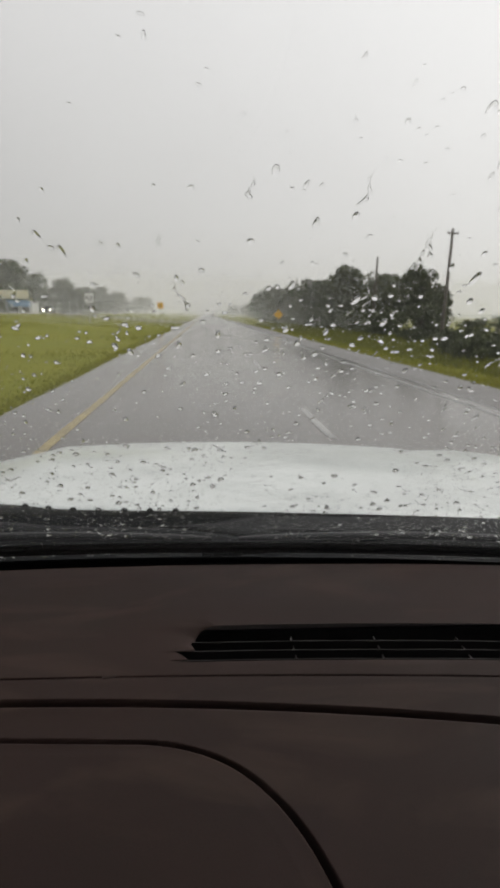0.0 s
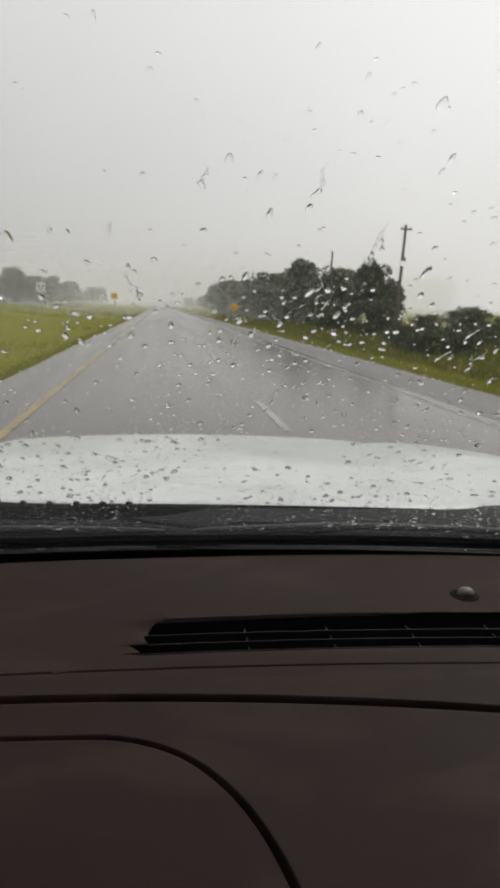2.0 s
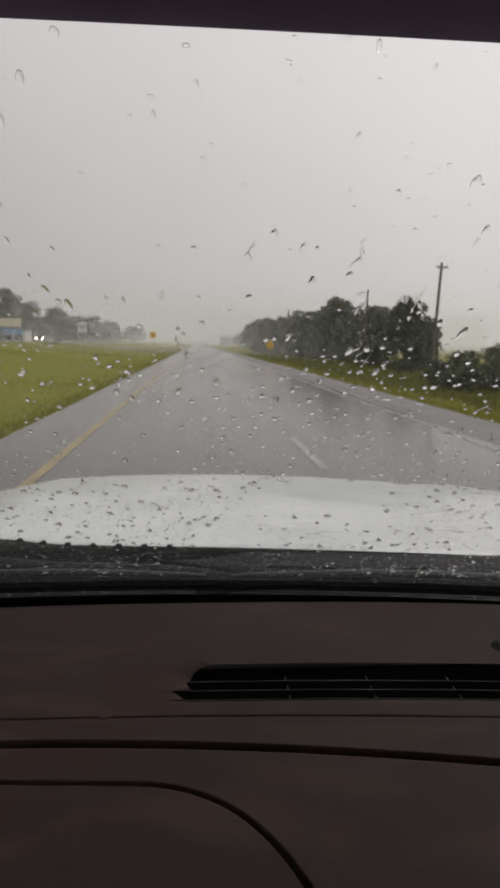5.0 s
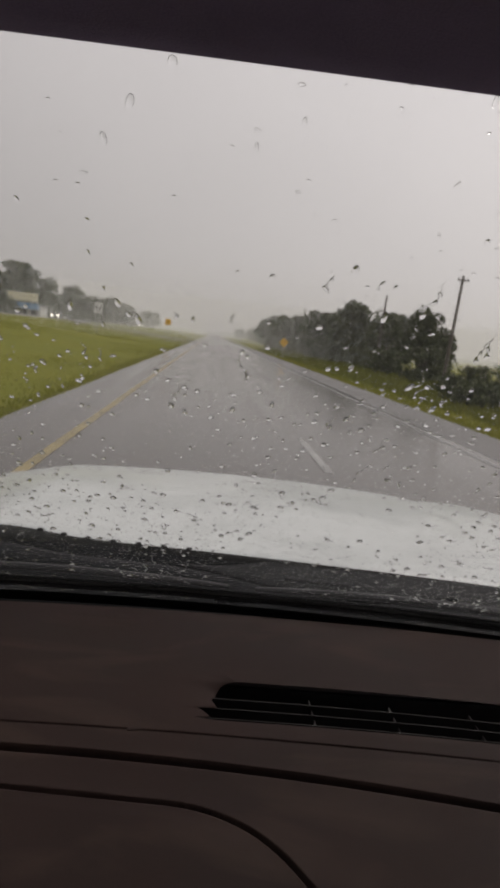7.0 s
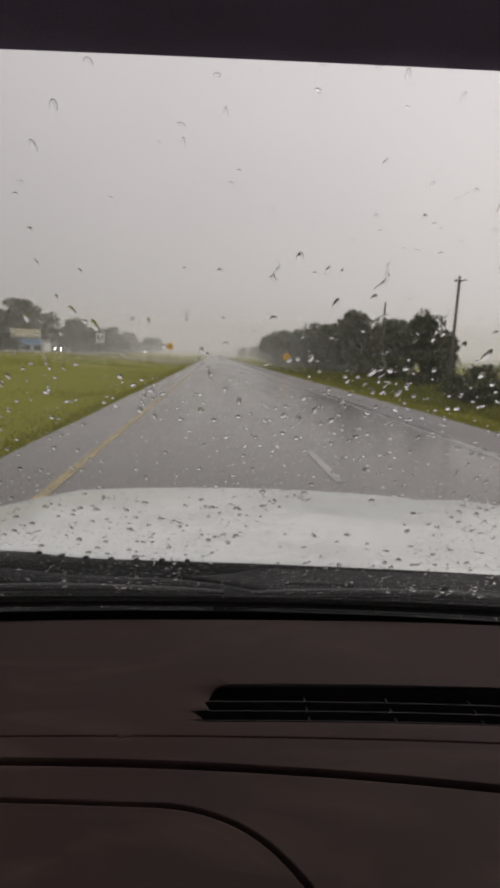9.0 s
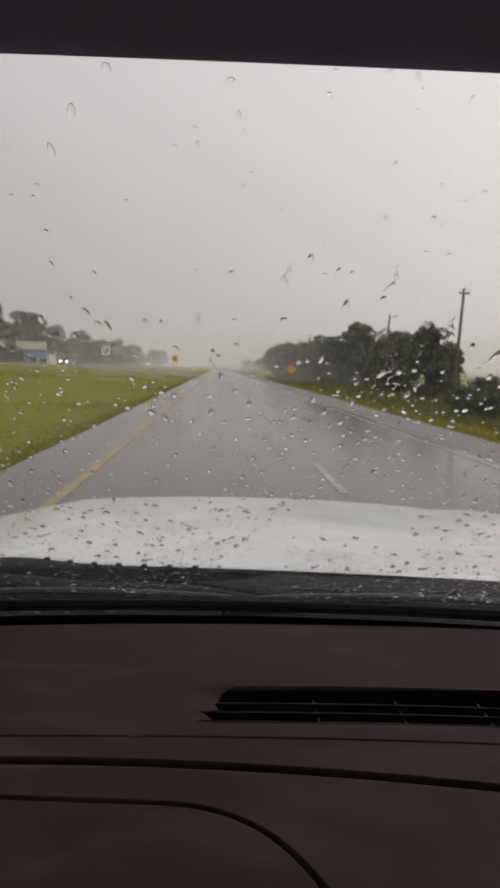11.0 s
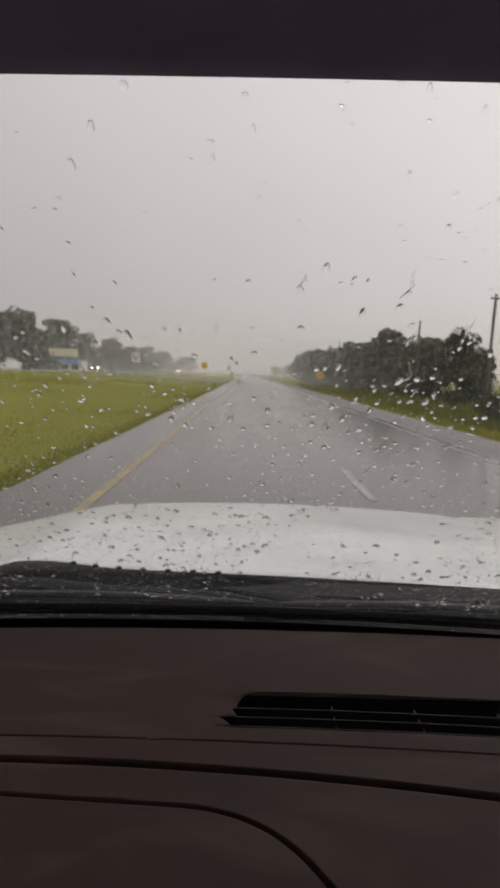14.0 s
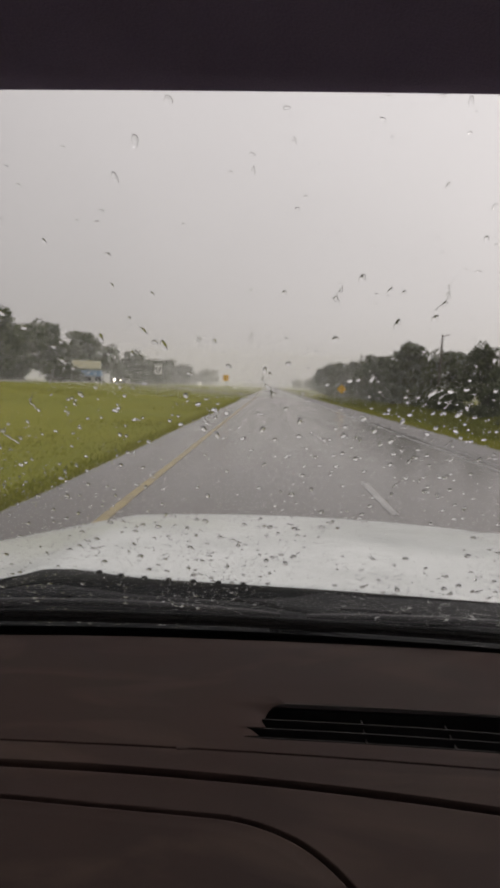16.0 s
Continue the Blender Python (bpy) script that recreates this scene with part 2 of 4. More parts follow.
TAIL = material("tail_lamp_red", (0.3, 0.01, 0.01), (0.4, 0.02, 0.02), rough=0.3, bump=0)
STORE_WALL = material("pale_siding", (0.5, 0.5, 0.48), (0.6, 0.6, 0.57), rough=0.7, scale=1, fine=12, bump=0.1)
STORE_BLUE = material("blue_awning", (0.16, 0.30, 0.48), (0.22, 0.36, 0.55), rough=0.6, scale=1, fine=12, bump=0.05)
STORE_CREAM = material("cream_sign_board", (0.62, 0.58, 0.38), (0.70, 0.66, 0.46), rough=0.6, scale=1, fine=12, bump=0.05)
ROOF_MAT = material("grey_roofing", (0.12, 0.12, 0.12), (0.2, 0.2, 0.2), rough=0.8, scale=1, fine=12, bump=0.2)
# Glows pale grey in place of haze over the far ridge.
HAZE_GLOW = glow_material("grey_haze_glow", (0.42, 0.42, 0.41), 0.62)


# ---------------------------------------------------------------- mesh helpers
def mesh_object(name, verts, faces, mat, parent=None, label="", smooth=False, closed=False):
    me = bpy.data.meshes.new(name)
    me.from_pydata([tuple(v) for v in verts], [], faces)
    if closed:
        bm = bmesh.new()
        bm.from_mesh(me)
        bmesh.ops.recalc_face_normals(bm, faces=bm.faces)
        bm.to_mesh(me)
        bm.free()
    me.materials.append(mat)
    if smooth:
        me.shade_smooth()
    me.update()
    ob = new(name, me)
    if parent:
        ob.parent = parent
    if label:
        tagged(ob, label)
    return ob


def part(name, bm, mat, parent=None, label="", smooth=False):
    me = bpy.data.meshes.new(name)
    bmesh.ops.recalc_face_normals(bm, faces=bm.faces)
    bm.to_mesh(me)
    bm.free()
    me.materials.append(mat)
    if smooth:
        me.shade_smooth()
    ob = new(name, me)
    if parent:
        ob.parent = parent
    if label:
        tagged(ob, label)
    return ob


def empty(name, x=0, y=0, z=0, rz=0):
    ob = new(name)
    ob.matrix_world = pose(x, y, z, 0, 0, rz)
    return ob


def box(bm, x0, x1, y0, y1, z0, z1, bevel=0.0):
    r = bmesh.ops.create_cube(bm, size=1)
    for v in r["verts"]:
        v.co = Vector(((x0 + x1) / 2 + v.co.x * (x1 - x0), (y0 + y1) / 2 + v.co.y * (y1 - y0), (z0 + z1) / 2 + v.co.z * (z1 - z0)))
    if bevel:
        edges = list({e for v in r["verts"] for e in v.link_edges})
        bmesh.ops.bevel(bm, geom=edges, offset=bevel, segments=2, affect="EDGES", profile=0.6)
    return bm


def rod(bm, p, q, r0, r1=None, seg=10):
    p, q = Vector(p), Vector(q)
    d = q - p
    m = Matrix.Translation((p + q) / 2) @ d.to_track_quat("Z", "Y").to_matrix().to_4x4()
    bmesh.ops.create_cone(bm, cap_ends=True, segments=seg, radius1=r0, radius2=r1 if r1 is not None else r0, depth=d.length, matrix=m)
    return bm


def strip(name, xs, zf, y0, y1, step, mat, parent=None, wobble=0.0, seed=1):
    """A sheet over x stations and even steps of y; zf(x, y) its height; its first and last edges wobble."""
    ys = np.append(np.arange(y0, y1, step), y1)
    verts, faces = [], []
    for j, y in enumerate(ys):
        for i, x in enumerate(xs):
            w = wobble * noise.noise(Vector((seed * 7.3 + (0 if i else 50), y * 0.35, 0))) if i in (0, len(xs) - 1) else 0
            verts.append((x + w, y, zf(x, y)))
    n = len(xs)
    for j in range(len(ys) - 1):
        for i in range(n - 1):
            a = j * n + i
            faces.append((a, a + 1, a + n + 1, a + n))
    return mesh_object(name, verts, faces, mat, parent, smooth=True)


# ---------------------------------------------------------------- ground and road
PX = [-2500, -400, -120, -60, -45, -40, -38.5, -29.5, -28, -24, -18, -13, -8, -5.5, -3.3, 2.0, 7.2, 8.2, 9.5, 12, 15, 18, 25, 60, 150, 400, 2500]
PZ = [1.0, 1.0, 1.0, 1.0, 1.0, 1.15, 1.3, 1.3, 1.2, 0.95, 0.55, 0.2, -0.12, -0.16, -0.06, -0.10, -0.06, -0.2, -0.42, -0.5, -0.35, -0.25, -0.25, -0.2, 0.0, 0.0, 0.0]


def ground_height(x, y=0):
    return float(np.interp(x, PX, PZ))


def rough_ground(x, y):
    h = ground_height(x)
    if -28 < x < -5 or 9 < x < 150:
        h += 0.10 * noise.noise(Vector((x * 0.13, y * 0.09, 0)))
    return h


gxs = [-2500, -400, -120, -60, -45, -40, -38.5, -34, -29.5, -28, -26, -24, -21, -18, -15.5, -13, -10.5, -8, -6.5, -5.5, -3.3, 2.0, 7.2, 8.2, 9.5, 11, 12, 13.5, 15, 18, 21, 25, 40, 60, 150, 400, 2500]
gys = [-300, -60] + [i * 5 for i in range(-4, 60)] + [320, 360, 420, 500, 700, 1000, 1600, 2600]
gv = [(x, y, rough_ground(x, y)) for y in gys for x in gxs]
gf = [(j * len(gxs) + i, j * len(gxs) + i + 1, (j + 1) * len(gxs) + i + 1, (j + 1) * len(gxs) + i) for j in range(len(gys) - 1) for i in range(len(gxs) - 1)]
ground = tagged(mesh_object("ground", gv, gf, GROUND, smooth=True), "rolling green roadside meadow, wet from rain", "ground", kind="structure")


def crown(x, y):
    return 0.02 - 0.004 * abs(x - 1.8)


road = tagged(strip("road", [-3.45, -2.6, -1.0, 1.85, 4.0, 5.62], crown, -30, 1400, 2.5, ASPHALT, wobble=0.10, seed=2),
              "wet grey two-lane asphalt carriageway in the rain", "road", kind="structure")
shoulder = tagged(strip("shoulder", [5.66, 6.4, 7.3], lambda x, y: crown(x, y) - 0.004, -30, 1400, 2.5, SHOULDER, wobble=0.16, seed=3),
                  "pale worn asphalt shoulder along the carriageway", "shoulder", kind="structure")
joint = tagged(strip("shoulder_joint", [5.58, 5.70], lambda x, y: crown(x, y) + 0.004, -30, 500, 1.0, JOINT, wobble=0.09, seed=4),
               "dark tar joint between carriageway and shoulder", "joint", kind="structure")
opposite = tagged(strip("opposite_road", [-38.4, -34, -29.6], lambda x, y: 1.36, -60, 1400, 10, PALE_SHEEN, wobble=0.15, seed=5),
                  "wet opposite carriageway beyond the grass median, its sheen painted pale", "road", kind="structure")
crossover = tagged(mesh_object("median_crossover", [(x, y, ground_height(x) + 0.13) for x in (-29.5, -26, -22, -18, -13, -8, -5.5, -3.4) for y in (128, 142)],
                               [(2 * i, 2 * i + 2, 2 * i + 3, 2 * i + 1) for i in range(7)], SHOULDER), "paved crossover through the grass median", "road", kind="structure")
yellow_line = tagged(strip("yellow_line", [-2.13, -1.98], lambda x, y: crown(x, y) + 0.005, -20, 700, 1.5, YELLOW_LINE, wobble=0.012, seed=6),
                     "solid worn yellow edge line beside the median", "road marking", kind="structure")
white_line = tagged(strip("white_line", [5.20, 5.34], lambda x, y: crown(x, y) + 0.005, -20, 700, 1.5, EDGE_LINE, wobble=0.015, seed=7),
                    "solid worn white edge line beside the shoulder", "road marking", kind="structure")
dv = []
for j in range(6):
    for i, x in enumerate((-0.065, 0.065)):
        dv.append((x + random.uniform(-0.008, 0.008), j * 0.61, 0.0))
first_dash = mesh_object("lane_dash", dv, [(2 * j, 2 * j + 1, 2 * j + 3, 2 * j + 2) for j in range(5)], WHITE_LINE)
tagged(first_dash, "white painted lane dash on wet asphalt", "road marking", "lane dashes", "structure")
first_dash.matrix_world = pose(1.82, 9.0, 0.0255)
for k in range(1, 40):
    copy_thing(first_dash, pose(1.82, 9.0 + 12.19 * k, 0.0255))


# ---------------------------------------------------------------- grass and weeds, far too many to count
def tufts(name, n, spots, height, width, mat, label, lean=0.5, seed=1):
    rng = np.random.default_rng(seed)
    x, y = spots(rng, n)
    z = np.interp(x, PX, PZ) - 0.03
    h = height * rng.uniform(0.4, 1.0, n) ** 1.3
    a = rng.uniform(0, 2 * np.pi, n)
    w = width * rng.uniform(0.6, 1.3, n)
    lx, ly = rng.normal(0, lean, n) * h, rng.normal(0, lean, n) * h
    v = np.empty((n, 3, 3))
    v[:, 0] = np.c_[x - w * np.cos(a), y - w * np.sin(a), z]
    v[:, 1] = np.c_[x + w * np.cos(a), y + w * np.sin(a), z]
    v[:, 2] = np.c_[x + lx, y + ly, z + h]
    me = bpy.data.meshes.new(name)
    me.from_pydata(v.reshape(-1, 3).tolist(), [], np.arange(3 * n).reshape(-1, 3).tolist())
    me.materials.append(mat)
    return tagged(new(name, me), label, "grass", kind="stuff")


def median_spots(rng, n):
    y = 9 + 110 * rng.random(n) ** 1.8
    x = -3.5 - 25 * rng.random(n) ** 1.5
    return x, y


def edge_spots(rng, n):
    y = 8 + 120 * rng.random(n) ** 1.6
    return -3.55 + 0.25 * rng.normal(0, 1, n) - 0.2, y


def right_spots(rng, n):
    y = 9 + 120 * rng.random(n) ** 1.8
    return 7.3 + 9 * rng.random(n) ** 1.2, y


def weed_spots(rng, n):
    y = 16 + 130 * rng.random(n) ** 1.5
    return 10.5 + 14 * rng.random(n), y


tufts("median_grass", 60000, median_spots, 0.10, 0.035, BLADES, "mown wet yellow-green grass of the median", seed=1)
tufts("road_edge_grass", 9000, edge_spots, 0.13, 0.025, BLADES, "ragged grass along the pavement edge", seed=2)
tufts("verge_grass", 45000, right_spots, 0.26, 0.035, BLADES, "long wet verge grass beside the shoulder", seed=3)
tufts("verge_weeds", 26000, weed_spots, 0.55, 0.07, WEEDS, "tall tangled weeds in the roadside ditch", seed=4)


# ---------------------------------------------------------------- trees
def crown_mesh(name, seed, width, height, base, leaves, leaf):
    """Many small leaf sprays set about lobes, with gaps and an uneven outline."""
    rng = np.random.default_rng(seed)
    lobes = []
    for k in range(46):
        f = rng.random()
        zz = base + (height - base) * (0.08 + 0.80 * f)
        reach = width * (0.50 if f < 0.6 else 0.50 * (1.55 - f)) * rng.uniform(0.05, 1.0)
        an = rng.uniform(0, 2 * np.pi)
        lobes.append((reach * np.cos(an), reach * np.sin(an), zz, width * rng.uniform(0.09, 0.21), max(height * rng.uniform(0.05, 0.12), width * rng.uniform(0.07, 0.12))))
    lobes = np.array(lobes)
    pick = rng.integers(0, len(lobes), leaves)
    d = rng.normal(0, 1, (leaves, 3))
    d /= np.linalg.norm(d, axis=1)[:, None]
    rad = rng.uniform(0.35, 1.06, leaves) ** 0.5
    c = lobes[pick, :3] + d * np.c_[lobes[pick, 3], lobes[pick, 3], lobes[pick, 4]] * rad[:, None]
    u = rng.normal(0, 1, (leaves, 3))
    u /= np.linalg.norm(u, axis=1)[:, None]
    w = np.cross(u, rng.normal(0, 1, (leaves, 3)))
    w /= np.linalg.norm(w, axis=1)[:, None]
    s = leaf * rng.uniform(0.5, 1.3, (leaves, 1))
    v = np.empty((leaves, 4, 3))
    v[:, 0], v[:, 1], v[:, 2], v[:, 3] = c - u * s, c + w * s * 0.55, c + u * s, c - w * s * 0.55
    me = bpy.data.meshes.new(name)
    me.from_pydata(v.reshape(-1, 3).tolist(), [], np.arange(4 * leaves).reshape(-1, 4).tolist())
    me.materials.append(LEAVES)
    return me


def trunk_mesh(name, seed, width, height, base):
    rng = random.Random(seed)
    bm = bmesh.new()
    p, r = Vector((0, 0, -0.4)), 0.035 * height
    for k in range(5):
        q = Vector((rng.uniform(-0.06, 0.06) * height * k / 5, rng.uniform(-0.06, 0.06) * height * k / 5, height * 0.17 * (k + 1)))
        rod(bm, p, q, r, r * 0.72, 8)
        if k >= 1:
            for _ in range(2):
                an = rng.uniform(0, 6.28)
                rod(bm, q, q + Vector((math.cos(an) * width * 0.3, math.sin(an) * width * 0.3, height * 0.13)), r * 0.45, r * 0.15, 6)
        p, r = q, r * 0.72
    me = bpy.data.meshes.new(name)
    bm.to_mesh(me)
    bm.free()
    me.materials.append(BARK)
    return me


KINDS = []
for k, (wd, ht, bs, nl, lf) in enumerate([(7.5, 10, 1.0, 6200, 0.29), (6.4, 10, 0.6, 5600, 0.27), (8.5, 9, 0.8, 6400, 0.30), (5.4, 10, 0.8, 4800, 0.26), (6.5, 4.2, 0.1, 3000, 0.20)]):
    KINDS.append((trunk_mesh("trunk", 20 + k, wd, ht, bs), crown_mesh("crown", 40 + k, wd, ht, bs, nl, lf)))


def tree(kind, x, y, height, turn, label, group, name="tree"):
    t = empty(name, x, y, ground_height(x) - 0.05, turn)
    s = height / (4.2 if kind == 4 else 10)
    t.scale = (s * random.uniform(0.9, 1.15), s * random.uniform(0.9, 1.15), s)
    for nm, me in zip(("trunk", "crown"), KINDS[kind]):
        o = new(nm, me)
        o.parent = t
    return tagged(t, label, "shrub" if kind == 4 else "tree", group)


rt = random.Random(11)
# wood on the right of the road, beginning beyond the open verge
for k in range(20):
    y = 58 + 11.5 * k
    x = 20.5 + rt.uniform(-1.5, 3.0) + 0.02 * k
    tree(rt.choice((0, 1, 2, 3)), x, y, (4.2 if k == 0 else 6.9 + 0.16 * k + rt.uniform(-0.8, 1.4) + (1.1 if k < 6 else 0)), rt.uniform(0, 360), "dense grey-green broadleaf tree in a wood edge", "wood on the verge")
for k in range(14):
    y = 92 + 13 * k
    tree(rt.choice((0, 1, 2)), 28 + rt.uniform(-2, 3), y, 7.0 + 0.2 * k + rt.uniform(-1, 1.5), rt.uniform(0, 360), "dense grey-green broadleaf tree behind the wood edge", "wood on the verge")
for k in range(16):
    y = 54 + 9 * k
    tree(4, 17.8 + rt.uniform(-0.8, 1.2), y, rt.uniform(2.0, 3.2), rt.uniform(0, 360), "low bushy shrub at the foot of the wood", "wood undergrowth", "shrub")
# low scrub over the open field
for k in range(12):
    tree(4, rt.uniform(24, 60), rt.uniform(60, 120), rt.uniform(1.6, 3.0), rt.uniform(0, 360), "low shrub in the open field", "field scrub", "shrub")
for k in range(26):
    y = rt.uniform(30, 58)
    tree(4, max(13.5, rt.uniform(0.32, 0.62) * y), y, rt.uniform(0.7, 1.5), rt.uniform(0, 360), "low green bush in the roadside weeds", "verge bushes", "shrub")
# trees beyond the opposite carriageway
for k in range(36):
    y = 100 + 12.5 * k
    x = -50 + rt.uniform(-5, 4) + 0.03 * k
    gap = math.sin(k * 1.1) < -0.45
    if gap:
        tree(4, x, y, rt.uniform(3.0, 4.6), rt.uniform(0, 360), "low hedge bush beyond the far carriageway", "far hedge", "shrub")
    else:
        tree(rt.choice((0, 1, 2)), x, y, rt.uniform(9.5, 12.5) + (3.6 if k <= 7 else 1.6), rt.uniform(0, 360), "tall round broadleaf tree beyond the far carriageway", "far tree line")
for k in range(22):
    tree(4, -46 + rt.uniform(-2, 2), 120 + 17 * k, rt.uniform(2.6, 4.2), rt.uniform(0, 360), "low hedge bush beyond the far carriageway", "far hedge", "shrub")
# trees far down the road on both sides
for k in range(14):
    tree(rt.choice((0, 2)), 24 + rt.uniform(0, 14), 310 + 26 * k, rt.uniform(8, 11), rt.uniform(0, 360), "distant rain-greyed roadside tree", "distant trees")
# ridge of woods at the horizon; its rain haze is an even grey glow
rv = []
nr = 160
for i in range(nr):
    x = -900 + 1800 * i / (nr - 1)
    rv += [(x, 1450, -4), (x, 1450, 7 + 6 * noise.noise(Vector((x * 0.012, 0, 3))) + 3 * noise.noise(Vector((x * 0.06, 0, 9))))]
tagged(mesh_object("backdrop", rv, [(2 * i, 2 * i + 2, 2 * i + 3, 2 * i + 1) for i in range(nr - 1)], HAZE_GLOW), "far wooded ridge, its rain haze put in as a grey glow", "backdrop", kind="structure")


# ---------------------------------------------------------------- poles, signs, store, vehicles
def utility_pole(x, y, h, lean, arm=True):
    p = empty("utility_pole", x, y, ground_height(x), 0)
    part("post", rod(bmesh.new(), (0, 0, -0.3), (lean, 0, h), 0.15, 0.10, 12), POLE_WOOD, p)
    if not arm:
        return tagged(p, "tall weathered bare wooden utility pole", "utility pole", "utility poles")
    part("crossarm", box(bmesh.new(), lean - 0.45, lean + 0.45, -0.16, -0.06, h - 0.42, h - 0.30, 0.01), POLE_WOOD, p)
    for dx in (-0.38, 0.0, 0.38):
        part("insulator", rod(bmesh.new(), (lean + dx, -0.11, h - 0.30), (lean + dx, -0.11, h - 0.14), 0.045, 0.03, 8), STEEL, p)
    return tagged(p, "tall weathered wooden utility pole with a short crossarm", "utility pole", "utility poles")


utility_pole(18.6, 51, 8.6, 0.35)
utility_pole(18.9, 74, 8.4, 0.25, False)
utility_pole(19.2, 140, 9.4, 0.1, False)


def warning_sign(x, y, h, label, diamond=True):
    s = empty("road_sign", x, y, ground_height(x), 0)
    part("post", box(bmesh.new(), -0.035, 0.035, 0.02, 0.06, -0.3, h + 0.3, 0.004), STEEL, s)
    plate = part("plate", box(bmesh.new(), -0.42, 0.42, -0.006, 0.006, -0.42, 0.42, 0.004), SIGN_YELLOW, s)
    plate.matrix_local = pose(0, 0.0, h, 0, 45 if diamond else 0, 0)
    arrow = bmesh.new()
    box(arrow, -0.045, 0.045, -0.012, -0.008, -0.22, 0.12)
    box(arrow, -0.16, 0.16, -0.012, -0.008, 0.06, 0.14)
    symbol = part("symbol", arrow, SIGN_BLACK, s)
    symbol.matrix_local = pose(0, 0, h)
    return tagged(s, label, "road sign")


warning_sign(9.3, 84, 2.1, "yellow diamond warning sign on a steel post")
warning_sign(-6.4, 96, 2.9, "square yellow warning sign on a steel post in the median", False)
keep = empty("road_sign", -14.0, 82, ground_height(-14.0), 0)
part("post", box(bmesh.new(), -0.035, 0.035, 0.02, 0.06, -0.3, 3.6, 0.004), STEEL, keep)
part("plate", box(bmesh.new(), -0.5, 0.5, -0.006, 0.006, 2.5, 3.7, 0.004), SIGN_WHITE, keep)
ab = bmesh.new()
for sx in (-1, 1):
    rod(ab, (sx * 0.08, -0.012, 2.75), (sx * 0.26, -0.012, 3.25), 0.05, 0.05, 6)
    rod(ab, (sx * 0.22, -0.012, 3.15), (sx * 0.33, -0.012, 3.45), 0.13, 0.0, 6)
part("symbol", ab, SIGN_BLACK, keep)
tagged(keep, "white road sign with two diverging black arrows", "road sign")

store = empty("roadside_store", -44.5, 158, 0.98, 0)
store.scale = (0.72, 0.72, 0.72)
part("wall", box(bmesh.new(), -6, 6, 0, 9, 0, 3.6, 0.03), STORE_WALL, store)
part("roof", box(bmesh.new(), -6.4, 6.4, -0.5, 9.4, 3.6, 3.9, 0.05), ROOF_MAT, store)
part("awning", box(bmesh.new(), -5.5, 5.5, -1.6, -0.02, 2.5, 4.3, 0.05), STORE_BLUE, store, "blue fascia over the shop front")
part("sign_board", box(bmesh.new(), -4.6, 5.2, -1.0, -0.7, 5.0, 7.6, 0.04), STORE_CREAM, store, "cream roof sign board")
for dx in (-3.8, 4.4):
    part("sign_post", box(bmesh.new(), dx - 0.1, dx + 0.1, -0.8, -0.6, 3.9, 5.1), STEEL, store)
for dx in (-3.5, 0.5, 4.0):
    part("window", box(bmesh.new(), dx - 1.1, dx + 1.1, -0.06, 0.04, 0.8, 2.3, 0.02), DASH_DARK, store)
tagged(store, "small pale roadside store with a blue fascia and cream sign", "store")


def saloon(x, y, z, turn, paint, lights, label):
    c = empty("car", x, y, z, turn)
    b = bmesh.new()
    box(b, -0.9, 0.9, -2.2, 2.2, 0.30, 0.95, 0.14)
    part("body", b, paint, c)
    b = bmesh.new()
    box(b, -0.76, 0.76, -1.5, 1.0, 0.90, 1.50, 0.16)
    part("cabin", b, paint, c)
    part("front_glass", box(bmesh.new(), -0.62, 0.62, 0.97, 1.02, 1.02, 1.38, 0.02), DASH_DARK, c)
    part("rear_glass", box(bmesh.new(), -0.62, 0.62, -1.52, -1.47, 1.02, 1.38, 0.02), DASH_DARK, c)
    for sx in (-1, 1):
        part("headlight", rod(bmesh.new(), (sx * 0.66, 2.15, 0.68), (sx * 0.66, 2.23, 0.68), 0.15, 0.15, 12), LAMP_ON if lights else SIGN_WHITE, c)
        part("tail_light", box(bmesh.new(), sx * 0.68 - 0.13, sx * 0.68 + 0.13, -2.23, -2.17, 0.62, 0.82, 0.02), TAIL, c)
        for sy in (-1.35, 1.35):
            part("wheel", rod(bmesh.new(), (sx * 0.72, sy, 0.33), (sx * 0.92, sy, 0.33), 0.33, 0.33, 18), RUBBER, c)
    return tagged(c, label, "car")


saloon(-34, 148, 1.362, 180, CAR_DARK, True, "dark oncoming car with its headlights on")
saloon(-34, 322, 1.362, 180, PAINT, True, "pale oncoming car with bright headlights in the rain")
saloon(3.6, 330, 0.02, 0, CAR_DARK, False, "dark car far ahead on the wet road")

# ---------------------------------------------------------------- the car that the camera rides in
car = tagged(empty("car", 0, 0, 0), "white car with brown dashboard and rain-wet windshield", "car")


def lerp(a, b, f):
    return a + (b - a) * f


# --- dashboard: a sheet whose rows follow its own seams
def edge_y(x):
    return 0.868 - 0.19 * (x - 0.05) ** 2


def vent_top(x):
    return 0.6815 - 0.13 * (x - 0.06) ** 2


def vent_low(x):
    return 0.6055 - 0.11 * x * x


def seam_y(x):
    return 0.5807 - 0.0242 * x - 0.0836 * x * x


def groove_y(x):
    return 0.5352 - 0.0840 * x - 0.1918 * x * x


def dash_z(y):
    return 1.400 - 0.0378 * max(0.0, 0.60 - y) ** 1.6 - 2.2 * max(0.0, 0.30 - y) ** 1.8 - 1.2 * max(0.0, y - 0.83) ** 1.7


